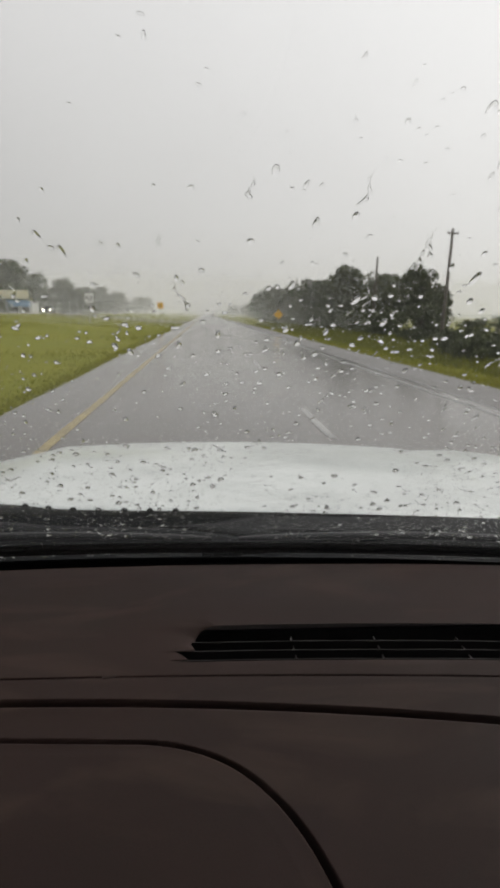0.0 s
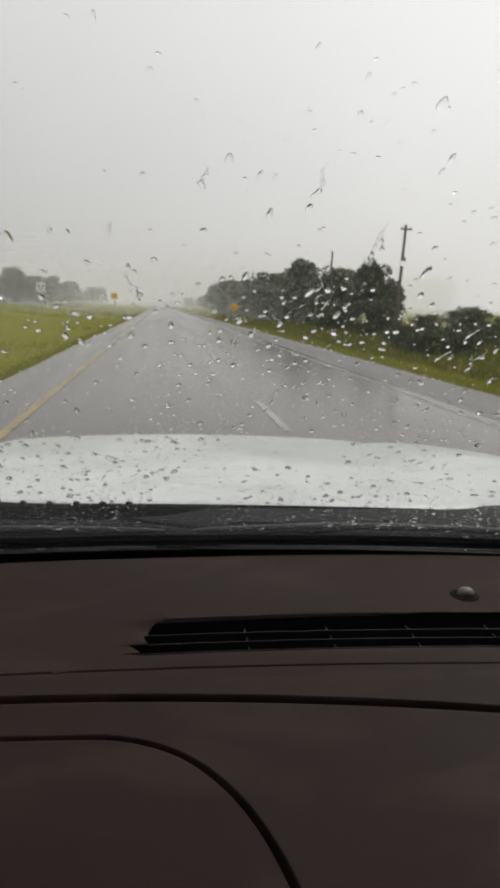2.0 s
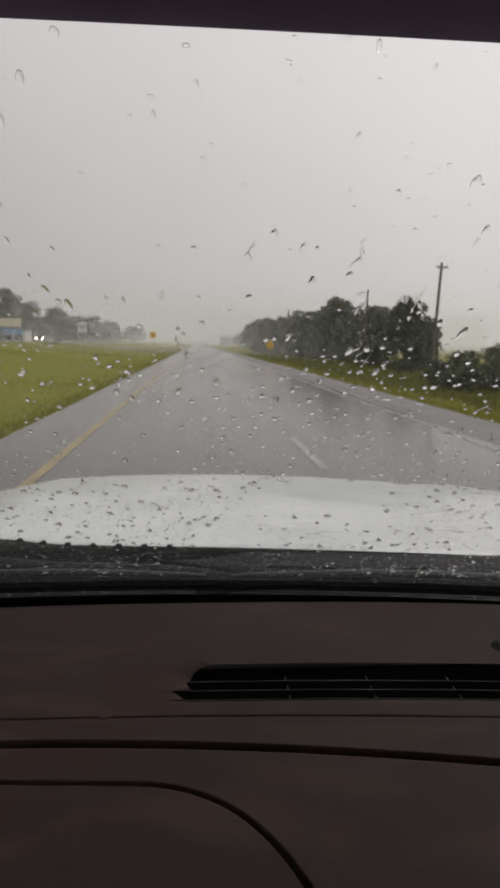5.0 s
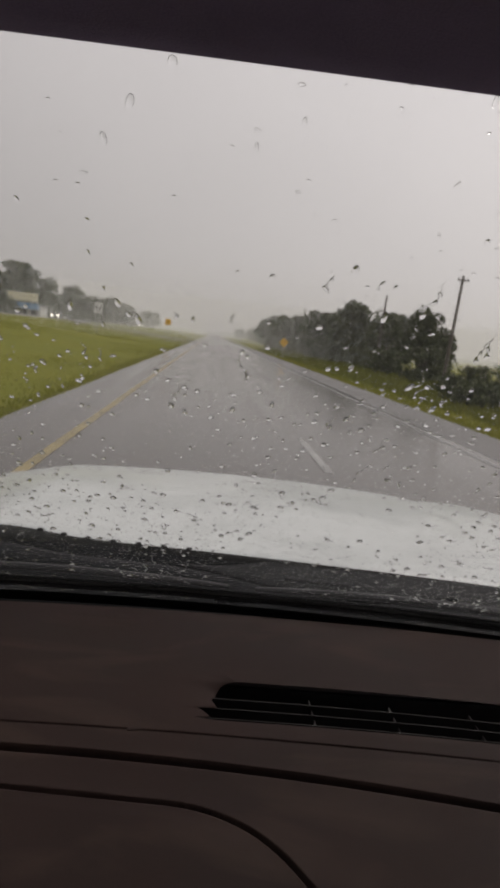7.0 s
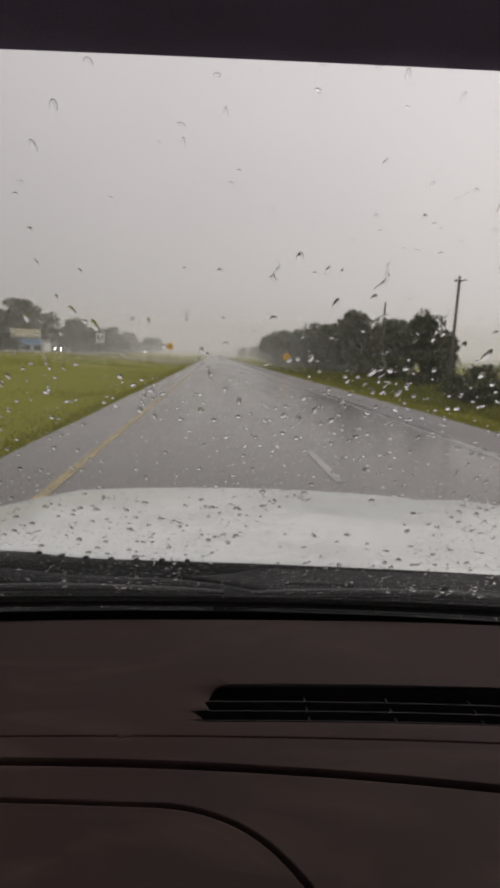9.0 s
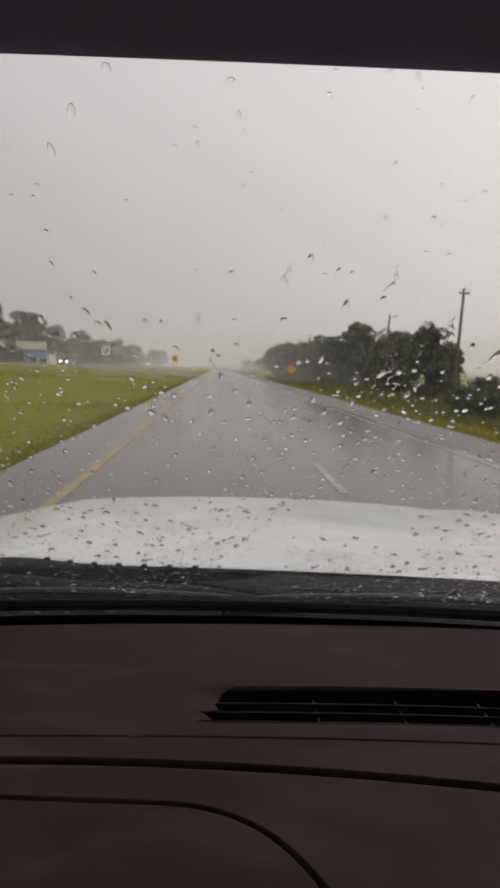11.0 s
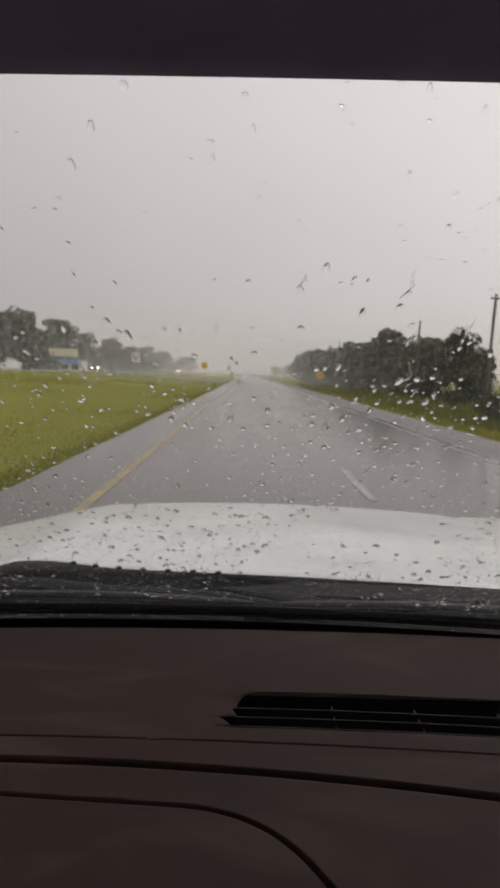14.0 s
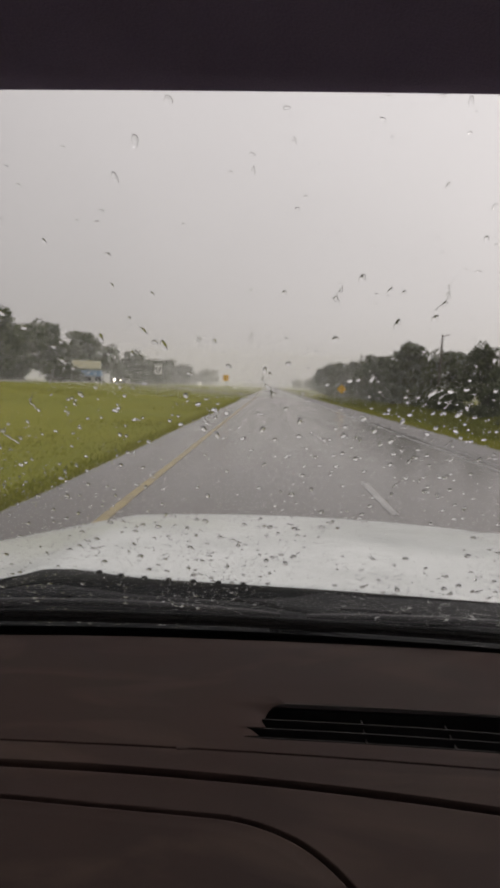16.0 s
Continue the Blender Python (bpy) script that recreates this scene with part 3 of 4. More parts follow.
def panel_gap(x, y):
    """Distance to the rounded outline of the lower left panel."""
    u = x + 0.0473
    if u < 0:
        return y - (0.4875 - 0.0616 * u)
    y += 0.0616 * u * max(0.0, 1 - u / 0.08)
    f = (u / 0.1490) ** 2.1665
    g = (max(0.0, (y - 0.2576)) / 0.2299) ** 2.1665
    return ((f + g) ** (1 / 2.1665) - 1) * (0.1490 * f + 0.2299 * g) / (f + g + 1e-9)


def groove_depth(d, half, deep):
    f = min(1.0, abs(d) / half)
    return deep * (1 - f ** 4) ** 1.2


VENT_END = 0.63
stations = []
for k in range(10):
    stations.append(("a", k / 10))
for f in (0, 0.03, 0.06, 0.10, 0.15, 0.22, 0.30, 0.41, 0.55, 0.70, 0.706, 0.80, 0.93, 0.955):
    stations.append(("b", f))
for k in range(5):
    stations.append(("c", k / 5))
for k in range(30):
    stations.append(("d", k / 30))
for k in range(20):
    stations.append(("g", k / 20))
for k in range(221):
    stations.append(("e", k / 220))


def row_y(s, f, x):
    if s == "a":
        return lerp(edge_y(x), vent_top(x), f)
    if s == "b":
        return lerp(vent_top(x), vent_low(x), f)
    if s == "c":
        return lerp(vent_low(x), seam_y(x) + 0.002, f)
    if s == "d":
        return lerp(seam_y(x) + 0.002, groove_y(x) + 0.008, f) if f > 0.34 else lerp(seam_y(x) + 0.002, seam_y(x) - 0.002, f * 3)
    if s == "g":
        return lerp(groove_y(x) + 0.008, groove_y(x) - 0.010, f)
    return lerp(groove_y(x) - 0.010, 0.20, f)


def vent_left(s, f):
    if s == "b":
        return float(np.interp(f, [0, 0.03, 0.06, 0.10, 0.15, 0.22, 0.30, 0.41, 0.70, 0.706, 0.80, 0.93, 0.955, 1], [0.022, 0.0125, 0.008, 0.0045, 0.002, 0.0005, 0.0, -0.004, 0.001, -0.020, -0.013, -0.006, -0.024, 0.0]))
    return 0.0


dxs = [-0.66 + 0.006 * i for i in range(110)]
dxs = sorted(set([round(v, 4) for v in dxs if v < -0.06] + [round(-0.06 + 0.003 * i, 4) for i in range(113)] + [round(-0.03 + 0.001 * i, 4) for i in range(146)] + [round(0.28 + 0.006 * i, 4) for i in range(80)]))
K0 = min(range(len(dxs)), key=lambda i: abs(dxs[i]))
dash_v, dash_f = [], []
for s, f in stations:
    off = vent_left(s, f) if s == "b" else (0.022 * f ** 6 if s == "a" else 0)
    for i, x in enumerate(dxs):
        xx = x + off * max(0.0, 1 - abs(x) / 0.05)
        y = row_y(s, f, xx)
        z = dash_z(y)
        z -= groove_depth(y - seam_y(xx), 0.0014, 0.012)
        z -= groove_depth(y - groove_y(xx), 0.0060, 0.015)
        near = groove_y(xx) - y - 0.0060
        if near > 0:
            z += 0.0022 * math.exp(-near / 0.010) - 0.0022 * math.exp(-near / 0.0016)
        if s == "e":
            d = panel_gap(xx, y)
            z -= groove_depth(d + 0.001, 0.0031, 0.012)
            if d < 0:
                z += 0.0015 * min(1.0, -d / 0.02) + 0.0018 * math.exp(min(0.0, d + 0.005) / 0.009) * min(1.0, max(0.0, -d - 0.004) / 0.002)
        if s == "a" and xx > -0.05:
            z -= 0.013 * max(0.0, 1 - (y - vent_top(xx)) / 0.024) ** 2 * min(1.0, (xx + 0.05) / 0.06)
        if s == "b" and xx < 0.05:
            z -= 0.012 * math.exp(min(0.0, x) / 0.013) * min(1.0, f / 0.18) * max(0.0, 1 - f / 0.72)
        dash_v.append((xx, y, z))
nc = len(dxs)
for j in range(len(stations) - 1):
    for i in range(nc - 1):
        if stations[j][0] == "b" and i >= K0 and dxs[i] < VENT_END:
            continue
        a = j * nc + i
        dash_f.append((a, a + nc, a + nc + 1, a + 1))
dashboard = mesh_object("dashboard", dash_v, dash_f, DASH, car, "matt brown vinyl dashboard with moulded grooves", smooth=True)

duct = bmesh.new()
box(duct, -0.05, VENT_END + 0.02, 0.535, 0.70, 1.305, 1.31)
box(duct, -0.05, -0.045, 0.535, 0.70, 1.305, 1.39)
box(duct, -0.05, VENT_END + 0.02, 0.695, 0.70, 1.305, 1.385)
box(duct, -0.05, VENT_END + 0.02, 0.533, 0.537, 1.305, 1.385)
part("vent_duct", duct, DASH_DARK, dashboard, "black defroster duct")


def long_rib(off, x0):
    xs = np.linspace(x0, VENT_END, 30)
    v, f = [], []
    for x in xs:
        y = vent_low(x) + off
        for dy, dz in ((-0.0006, 0), (0.0006, 0), (0.0006, -0.016), (-0.0006, -0.016)):
            v.append((x, y + dy, 1.398 + dz))
    for k in range(len(xs) - 1):
        a = 4 * k
        for q in range(4):
            f.append((a + q, a + (q + 1) % 4, a + 4 + (q + 1) % 4, a + 4 + q))
    return v, f


for off, x0 in ((0.0060, -0.0235), (0.0240, -0.0205), (0.0425, -0.003)):
    v, f = long_rib(off, x0)
    mesh_object("vent_rib", v, f, RIB, dashboard)
for k in range(7):
    x = 0.104 + 0.0898 * k
    if x < VENT_END:
        y0 = vent_low(x)
        b = bmesh.new()
        box(b, -0.0007, 0.0007, 0, 0.058, -0.024, -0.005)
        ob = part("vent_divider", b, RIB, dashboard)
        ob.matrix_local = pose(x, y0 + 0.003, 1.398)

tab = part("seam_tab", box(bmesh.new(), -0.007, 0.007, -0.0022, 0.0022, -0.010, 0.0004, 0.0004), DASH, dashboard, "small moulded tab bridging the seam")
tab.matrix_local = pose(-0.0787, seam_y(-0.0787), 1.400, 0, 0, 12)

# Flat black disc on the vinyl; it stands in for the recess's shade.
sensor_ring = bmesh.new()
bmesh.ops.create_cone(sensor_ring, cap_ends=True, segments=28, radius1=0.0176, radius2=0.0172, depth=0.0012, matrix=Matrix.Translation((0.379, 0.713, 1.4000)) @ Matrix.Diagonal((1, 0.95, 1, 1)))
part("sensor_shade_disc", sensor_ring, RECESS_SHADE, dashboard, "flat black disc painted as the sensor's shaded recess")
dome = bmesh.new()
bmesh.ops.create_uvsphere(dome, u_segments=20, v_segments=12, radius=0.0095, matrix=Matrix.Translation((0.381, 0.714, 1.4022)) @ Matrix.Diagonal((1.1, 0.85, 0.8, 1)))
part("sun_sensor", dome, SENSOR, dashboard, "small grey sun sensor dome", smooth=True)


# --- windshield
def glass_point(x, f, lift=0.0):
    """f: 0 at the foot, 1 at the roof."""
    y0 = 0.945 - 0.02 * x - 0.15 * (x - 0.02) ** 2
    y1 = 0.385 - 0.0285 * x - 0.116 * x * x
    bow = 0.018 * 4 * f * (1 - f)
    p = Vector((x, lerp(y0, y1, f) + bow, lerp(1.365, 1.955, f) + bow))
    if lift:
        p += lift * Vector((0.0 + 0.2 * x, 0.72, 0.69)).normalized()
    return p


def sheet(name, x0, x1, f0, f1, n, m, thick, lift, mat, parent, label="", smooth=True):
    v, f = [], []
    for side in (0, 1):
        for j in range(m + 1):
            for i in range(n + 1):
                v.append(glass_point(lerp(x0, x1, i / n), lerp(f0, f1, j / m), lift + side * thick))
    w, s = n + 1, (n + 1) * (m + 1)
    for j in range(m):
        for i in range(n):
            a = j * w + i
            f.append((a, a + w, a + w + 1, a + 1))
            f.append((s + a, s + a + 1, s + a + w + 1, s + a + w))
    for i in range(n):
        f.append((i, i + 1, s + i + 1, s + i))
        b = m * w + i
        f.append((b, s + b, s + b + 1, b + 1))
    for j in range(m):
        a, b = j * w, j * w + n
        f.append((a, s + a, s + a + w, a + w))
        f.append((b, b + w, s + b + w, s + b))
    return mesh_object(name, v, f, mat, parent, label, smooth, True)


windshield = sheet("windshield", -0.74, 0.84, 0.0, 1.0, 64, 40, 0.005, 0.0, PANE, car, "rain-spotted clear windshield")
windshield.visible_shadow = False
sheet("glass_border", -0.74, 0.84, 0.0, 0.030, 40, 2, 0.001, -0.0022, FRIT_AND_GAP, windshield, "black ceramic border along the foot of the glass")
sheet("glass_seal", -0.74, 0.84, 0.034, 0.050, 40, 2, 0.003, 0.0055, SEAL, windshield, "grey rubber seal along the foot of the glass")
# Black strip painted in for the shade of the cowl gap above the seal.
sheet("gap_shade_strip", -0.74, 0.84, 0.0505, 0.068, 40, 2, 0.001, 0.0055, FRIT_AND_GAP, windshield, "black strip standing in for the shaded cowl gap above the seal")

# --- cowl, wipers and bonnet
def smooth_step(t):
    t = min(1.0, max(0.0, t))
    return t * t * (3 - 2 * t)


def cowl_y(x):
    return 1.2005 - 0.0742 * x + 0.0067 * x * x - 0.9 * max(0.0, min(0.12, -0.46 - x)) + 0.042 * math.exp(-((x + 0.40) / 0.11) ** 2) + 0.026 * smooth_step((x - 0.54) / 0.20)


cv, cf = [], []
cx = np.linspace(-0.80, 0.95, 60)
prof = [(0.0, 1.358), (0.08, 1.364), (0.16, 1.353), (0.30, 1.345), (0.42, 1.330), (0.55, 1.325), (0.68, 1.328), (0.72, 1.345), (0.80, 1.351), (0.90, 1.346), (1.0, 1.330)]
for f, z in prof:
    for x in cx:
        g = glass_point(x, 0.02)
        cv.append((x, lerp(cowl_y(x) + 0.02, g.y + 0.012, f), z))
for j in range(len(prof) - 1):
    for i in range(len(cx) - 1):
        a = j * len(cx) + i
        cf.append((a, a + len(cx), a + len(cx) + 1, a + 1))
cowl = mesh_object("cowl", cv, cf, COWL, car, "wet black plastic cowl panel below the glass", smooth=True)


def cowl_point(x, f, lift=0.0):
    g = glass_point(x, 0.02)
    return (x, lerp(cowl_y(x) + 0.02, g.y + 0.012, f), float(np.interp(f, [q[0] for q in prof], [q[1] for q in prof])) + lift)


def cowl_strip(name, xs, f0, f1, lift, mat, label):
    """A moulded strip over the cowl, with rolled edges; f0 and f1 may follow x."""
    rows = []
    for t, h in ((-0.02, -0.004), (0.0, 0.0), (0.06, 0.002), (0.3, 0.0028), (0.7, 0.0028), (0.94, 0.002), (1.0, 0.0), (1.02, -0.004)):
        rows.append([cowl_point(x, lerp(f0(x), f1(x), t), lift + h) for x in xs])
    v = [p for r in rows for p in r]
    w = len(xs)
    f = [(j * w + i, (j + 1) * w + i, (j + 1) * w + i + 1, j * w + i + 1) for j in range(len(rows) - 1) for i in range(w - 1)]
    return mesh_object(name, v, f, mat, cowl, label, smooth=True)


cowl_strip("cowl_shelf", np.linspace(-0.78, 0.93, 90), lambda x: 0.215 + 0.15 * smooth_step((x + 0.10) / 0.28), lambda x: 0.345 + 0.155 * smooth_step((x + 0.06) / 0.24), 0.001, SHELF, "smooth blue-black shelf below the grille")
cowl_strip("cowl_cover", np.linspace(-0.06, 0.93, 60), lambda x: 0.20 * smooth_step(1 - (x + 0.06) / 0.30), lambda x: 0.21 + 0.145 * smooth_step((x + 0.08) / 0.26), 0.003, COVER, "wet grey cover over the wiper drive, its patchy sheen painted")
cowl_strip("cover_seam", np.linspace(0.135, 0.26, 10), lambda x: 0.250, lambda x: 0.272, 0.0075, RUBBER, "dark seam")
# rubber mat under the rear edge of the hood, wide at the hinge
mv, mf = [], []
mx = np.linspace(-0.80, 0.16, 60)
for x in mx:
    w = 0.006 + 0.040 * math.exp(-((x + 0.43) / 0.13) ** 2)
    z = 1.3759 - 0.0245 * (x - 0.05) ** 2 - 0.10 * max(0.0, -0.45 - x)
    for dy, dz in ((0.012, -0.006), (0.0, -0.0035), (-0.35 * w, -0.0035), (-0.8 * w, -0.007), (-w, -0.012), (-w, -0.030)):
        mv.append((x, cowl_y(x) + dy, z + dz))
for i in range(len(mx) - 1):
    for q in range(5):
        mf.append((6 * i + q, 6 * i + 6 + q, 6 * i + 7 + q, 6 * i + 1 + q))
mesh_object("hood_mat", mv, mf, MAT_GREY, cowl, "grey rubber mat along the rear of the hood", smooth=True)
for k in range(7):
    x = -0.335 + 0.0485 * k
    b = bmesh.new()
    bmesh.ops.create_uvsphere(b, u_segments=12, v_segments=8, radius=0.0062, matrix=Matrix.Diagonal((1, 0.9, 0.55, 1)))
    ob = part("seal_clip", b, MAT_GREY, cowl, smooth=True)
    ob.matrix_local = pose(x, cowl_y(x) - 0.001, 1.3759 - 0.0245 * (x - 0.05) ** 2 - 0.002)


def wiper(x0, x1, pivot):
    w = None
    xs = np.linspace(x0, x1, 26)
    v, f = [], []
    for i, x in enumerate(xs):
        t = i / (len(xs) - 1)
        p = glass_point(x, 0.050 + 0.018 * math.sin(t * math.pi), 0.020)
        r = 0.0055 * (0.5 + math.sin(math.pi * min(1, max(0, t))) ** 0.4 * 0.5)
        for a in range(6):
            an = a * math.pi / 3
            v.append((p.x, p.y + r * 1.5 * math.cos(an), p.z + r * math.sin(an)))
    for i in range(len(xs) - 1):
        for a in range(6):
            f.append((6 * i + a, 6 * i + (a + 1) % 6, 6 * i + 6 + (a + 1) % 6, 6 * i + 6 + a))
    w = mesh_object("wiper_blade", v, f, RUBBER, car, "parked black wiper blade", smooth=True)
    p = glass_point((x0 + x1) / 2, 0.065, 0.03)
    q = Vector((pivot, glass_point(pivot, 0).y + 0.09, 1.352))
    part("wiper_arm", rod(bmesh.new(), p, q, 0.005, 0.010, 8), COWL, w)
    part("wiper_pivot", rod(bmesh.new(), q + Vector((0, 0, -0.02)), q + Vector((0, 0, 0.012)), 0.016, 0.013, 14), COWL, w)


wiper(-0.60, 0.02, -0.66)
wiper(0.06, 0.66, 0.02)


def bonnet_z(x, y):
    f = (y - 1.24) / (2.45 - 1.24)
    crest = 1.2586 - 0.0468 * (x - 0.07) ** 2 - 0.15 * max(0.0, -0.5 - x) - 0.10 * max(0.0, x - 0.95)
    back = 1.3759 - 0.012 * ((x - 0.05) / 0.7) ** 2 - 0.10 * max(0.0, -0.45 - x)
    z = lerp(back, crest, min(f, 1.0)) + 0.016 * math.sin(math.pi * min(1.0, max(0.0, f)))
    if f > 1:
        z -= 0.9 * (y - 2.45) ** 1.7 + 0.10 * (y - 2.45)
    # the shut line dips, and the wing beyond it stands a little higher
    ridge = 0.66 + 0.14 * f
    z += 0.024 * smooth_step((x - ridge) / 0.30) - 0.004 * math.exp(-((x - ridge) / 0.028) ** 2)
    return z


bv, bf = [], []
bx = np.linspace(-1.02, 1.06, 105)
by = [0.0, 0.004, 0.012] + list(np.linspace(0.03, 1.0, 30)) + [1.02, 1.05, 1.09, 1.14, 1.20, 1.27, 1.33]
for f in by:
    for x in bx:
        y = lerp(cowl_y(x), 2.45 - 0.05 * (x - 0.05) ** 2, f)
        z = bonnet_z(x, lerp(1.24, 2.45, f))
        if f < 0.02:
            z -= (0.004, 0.001, 0.0)[by.index(f)]
        bv.append((x, y, z))
nb = len(bx)
for j in range(len(by) - 1):
    for i in range(nb - 1):
        a = j * nb + i
        bf.append((a, a + 1, a + nb + 1, a + nb))
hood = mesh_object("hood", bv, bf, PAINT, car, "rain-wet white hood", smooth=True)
rear_v, rear_f = [], []
for x in bx:
    rear_v += [(x, cowl_y(x), bonnet_z(x, 1.24) - 0.004), (x, cowl_y(x) + 0.01, bonnet_z(x, 1.24) - 0.05)]
for i in range(nb - 1):
    rear_f.append((2 * i, 2 * i + 2, 2 * i + 3, 2 * i + 1))
mesh_object("hood_seal", rear_v, rear_f, RUBBER, hood, "black rubber seal", smooth=True)

# --- roof, headliner and the rest of the cabin
hv, hf = [], []
hx = np.linspace(-0.80, 0.90, 40)
hp = [(0.030, 1.965), (0.012, 1.942), (0.0, 1.9300), (-0.010, 1.9235), (-0.03, 1.926), (-0.10, 1.938), (-0.3, 1.955), (-0.7, 1.965), (-1.5, 1.965), (-2.2, 1.93)]
for dy, z in hp:
    for x in hx:
        hv.append((x, 0.3956 - 0.0275 * x + 0.0445 * min(x * x, 0.05) - 0.16 * max(0.0, x * x - 0.05) + dy, z))
for j in range(len(hp) - 1):
    for i in range(len(hx) - 1):
        a = j * len(hx) + i
        hf.append((a, a + 1, a + len(hx) + 1, a + len(hx)))
mesh_object("headliner", hv, hf, CLOTH, car, "dark grey cloth headliner", smooth=True)
part("roof_panel", box(bmesh.new(), -0.86, 0.96, -2.45, 0.30, 1.985, 2.02, 0.015), PAINT, car)
for sx, inn in ((-0.95, 1), (1.03, -1)):
    d = part("door", box(bmesh.new(), sx - 0.05, sx + 0.05, -0.62, 0.86, 0.45, 1.33, 0.02), PAINT, car)
    part("door_trim", box(bmesh.new(), sx + inn * 0.062 - 0.010, sx + inn * 0.062 + 0.010, -0.60, 0.82, 0.5, 1.32, 0.008), CABIN, d)
    part("door_handle", box(bmesh.new(), sx - inn * 0.070 - 0.012, sx - inn * 0.070 + 0.012, -0.50, -0.32, 1.12, 1.15, 0.008), PAINT, d)
    w = part("door_window", box(bmesh.new(), sx * 0.965 - 0.003, sx * 0.965 + 0.003, -0.60, 0.62, 1.332, 1.92), SIDE_GLASS, d)
    w.visible_shadow = False
    d = part("door", box(bmesh.new(), sx - 0.05, sx + 0.05, -1.55, -0.64, 0.45, 1.33, 0.02), PAINT, car)
    part("door_trim", box(bmesh.new(), sx + inn * 0.062 - 0.010, sx + inn * 0.062 + 0.010, -1.53, -0.66, 0.5, 1.32, 0.008), CABIN, d)
    w = part("door_window", box(bmesh.new(), sx * 0.965 - 0.003, sx * 0.965 + 0.003, -1.53, -0.74, 1.332, 1.92), SIDE_GLASS, d)
    w.visible_shadow = False
    part("rear_quarter", box(bmesh.new(), sx - 0.05, sx + 0.05, -2.9, -1.57, 0.45, 1.33, 0.02), PAINT, car)
    part("rear_pillar", box(bmesh.new(), sx * 0.94 - 0.04, sx * 0.94 + 0.04, -2.50, -1.57, 1.31, 1.99, 0.02), PAINT, car)
    fen = bmesh.new()
    ys = np.linspace(0.88, 2.66, 19)
    rows = []
    for y in ys:
        arch = 0.45 if abs(y - 1.95) > 0.46 else 0.40 + math.sqrt(max(0.0, 0.46 ** 2 - (y - 1.95) ** 2))
        top = bonnet_z(sx, max(1.25, min(y, 2.45))) - 0.03 - 0.5 * max(0.0, y - 2.4) ** 2
        rows.append([fen.verts.new((sx + off, y, z)) for off, z in ((0.03 * inn, top), (-0.03 * inn, top - 0.08), (-0.05 * inn, (top + arch) / 2), (-0.03 * inn, arch), (0.03 * inn, arch))])
    for a, b in zip(rows, rows[1:]):
        for q in range(4):
            fen.faces.new((a[q], a[q + 1], b[q + 1], b[q]))
    part("fender", fen, PAINT, car, smooth=True)
    part("front_pillar", rod(bmesh.new(), (sx * 0.93, 0.96, 1.33), (sx * 0.87, 0.26, 1.97), 0.05, 0.045, 10), CABIN, car)
    part("middle_pillar", box(bmesh.new(), sx * 0.96 - 0.03, sx * 0.96 + 0.03, -0.73, -0.61, 1.33, 1.99, 0.01), CABIN, car)
    part("headlight", box(bmesh.new(), sx + inn * 0.04 - 0.02, sx + inn * 0.30 if inn > 0 else sx - 0.02, 2.66, 2.76, 0.80, 0.98, 0.03) if inn > 0 else box(bmesh.new(), sx - 0.30, sx - 0.02, 2.66, 2.76, 0.80, 0.98, 0.03), SIGN_WHITE, car)
    part("tail_light", box(bmesh.new(), sx - 0.04, sx + 0.04, -2.93, -2.86, 0.95, 1.28, 0.01), TAIL, car)
    for wy in (-2.0, 1.95):
        wh = part("wheel", rod(bmesh.new(), (sx - inn * 0.02, wy, 0.38), (sx + inn * 0.20, wy, 0.38), 0.38, 0.38, 28), RUBBER, car)
        part("rim", rod(bmesh.new(), (sx - inn * 0.035, wy, 0.38), (sx - inn * 0.015, wy, 0.38), 0.22, 0.20, 20), STEEL, wh)
part("rear_wall", box(bmesh.new(), -0.88, 0.96, -2.5, -2.42, 0.45, 1.97, 0.02), CABIN, car)
part("tailgate", box(bmesh.new(), -0.90, 0.98, -2.92, -2.84, 0.45, 1.30, 0.03), PAINT, car)
part("load_cover", box(bmesh.new(), -0.90, 0.98, -2.86, -2.48, 1.27, 1.31, 0.01), CABIN, car)
part("floor_pan", box(bmesh.new(), -0.88, 0.96, -2.86, 0.95, 0.40, 0.46, 0.01), CABIN, car)
part("firewall", box(bmesh.new(), -0.84, 0.92, 0.90, 0.94, 0.46, 1.29, 0.01), CABIN, car)
part("front_bumper", box(bmesh.new(), -0.97, 1.05, 2.68, 2.86, 0.40, 0.74, 0.06), PAINT, car)
part("grille", box(bmesh.new(), -0.62, 0.70, 2.66, 2.74, 0.76, 1.00, 0.02), COWL, car)
part("dash_front", box(bmesh.new(), -0.70, 0.78, 0.22, 0.30, 0.75, 1.29, 0.02), DASH, car)

# ---------------------------------------------------------------- rain on the glass
rd = random.Random(5)
drop_v, drop_f, undersides = [], [], []


def frame_at(x, f):
    p = glass_point(x, f)
    ex = (glass_point(x + 0.004, f) - p).normalized()
    ef = (glass_point(x, f + 0.004) - p).normalized()
    n = ex.cross(ef).normalized()
    return p, ex, ef, (n if n.y > 0 else -n)


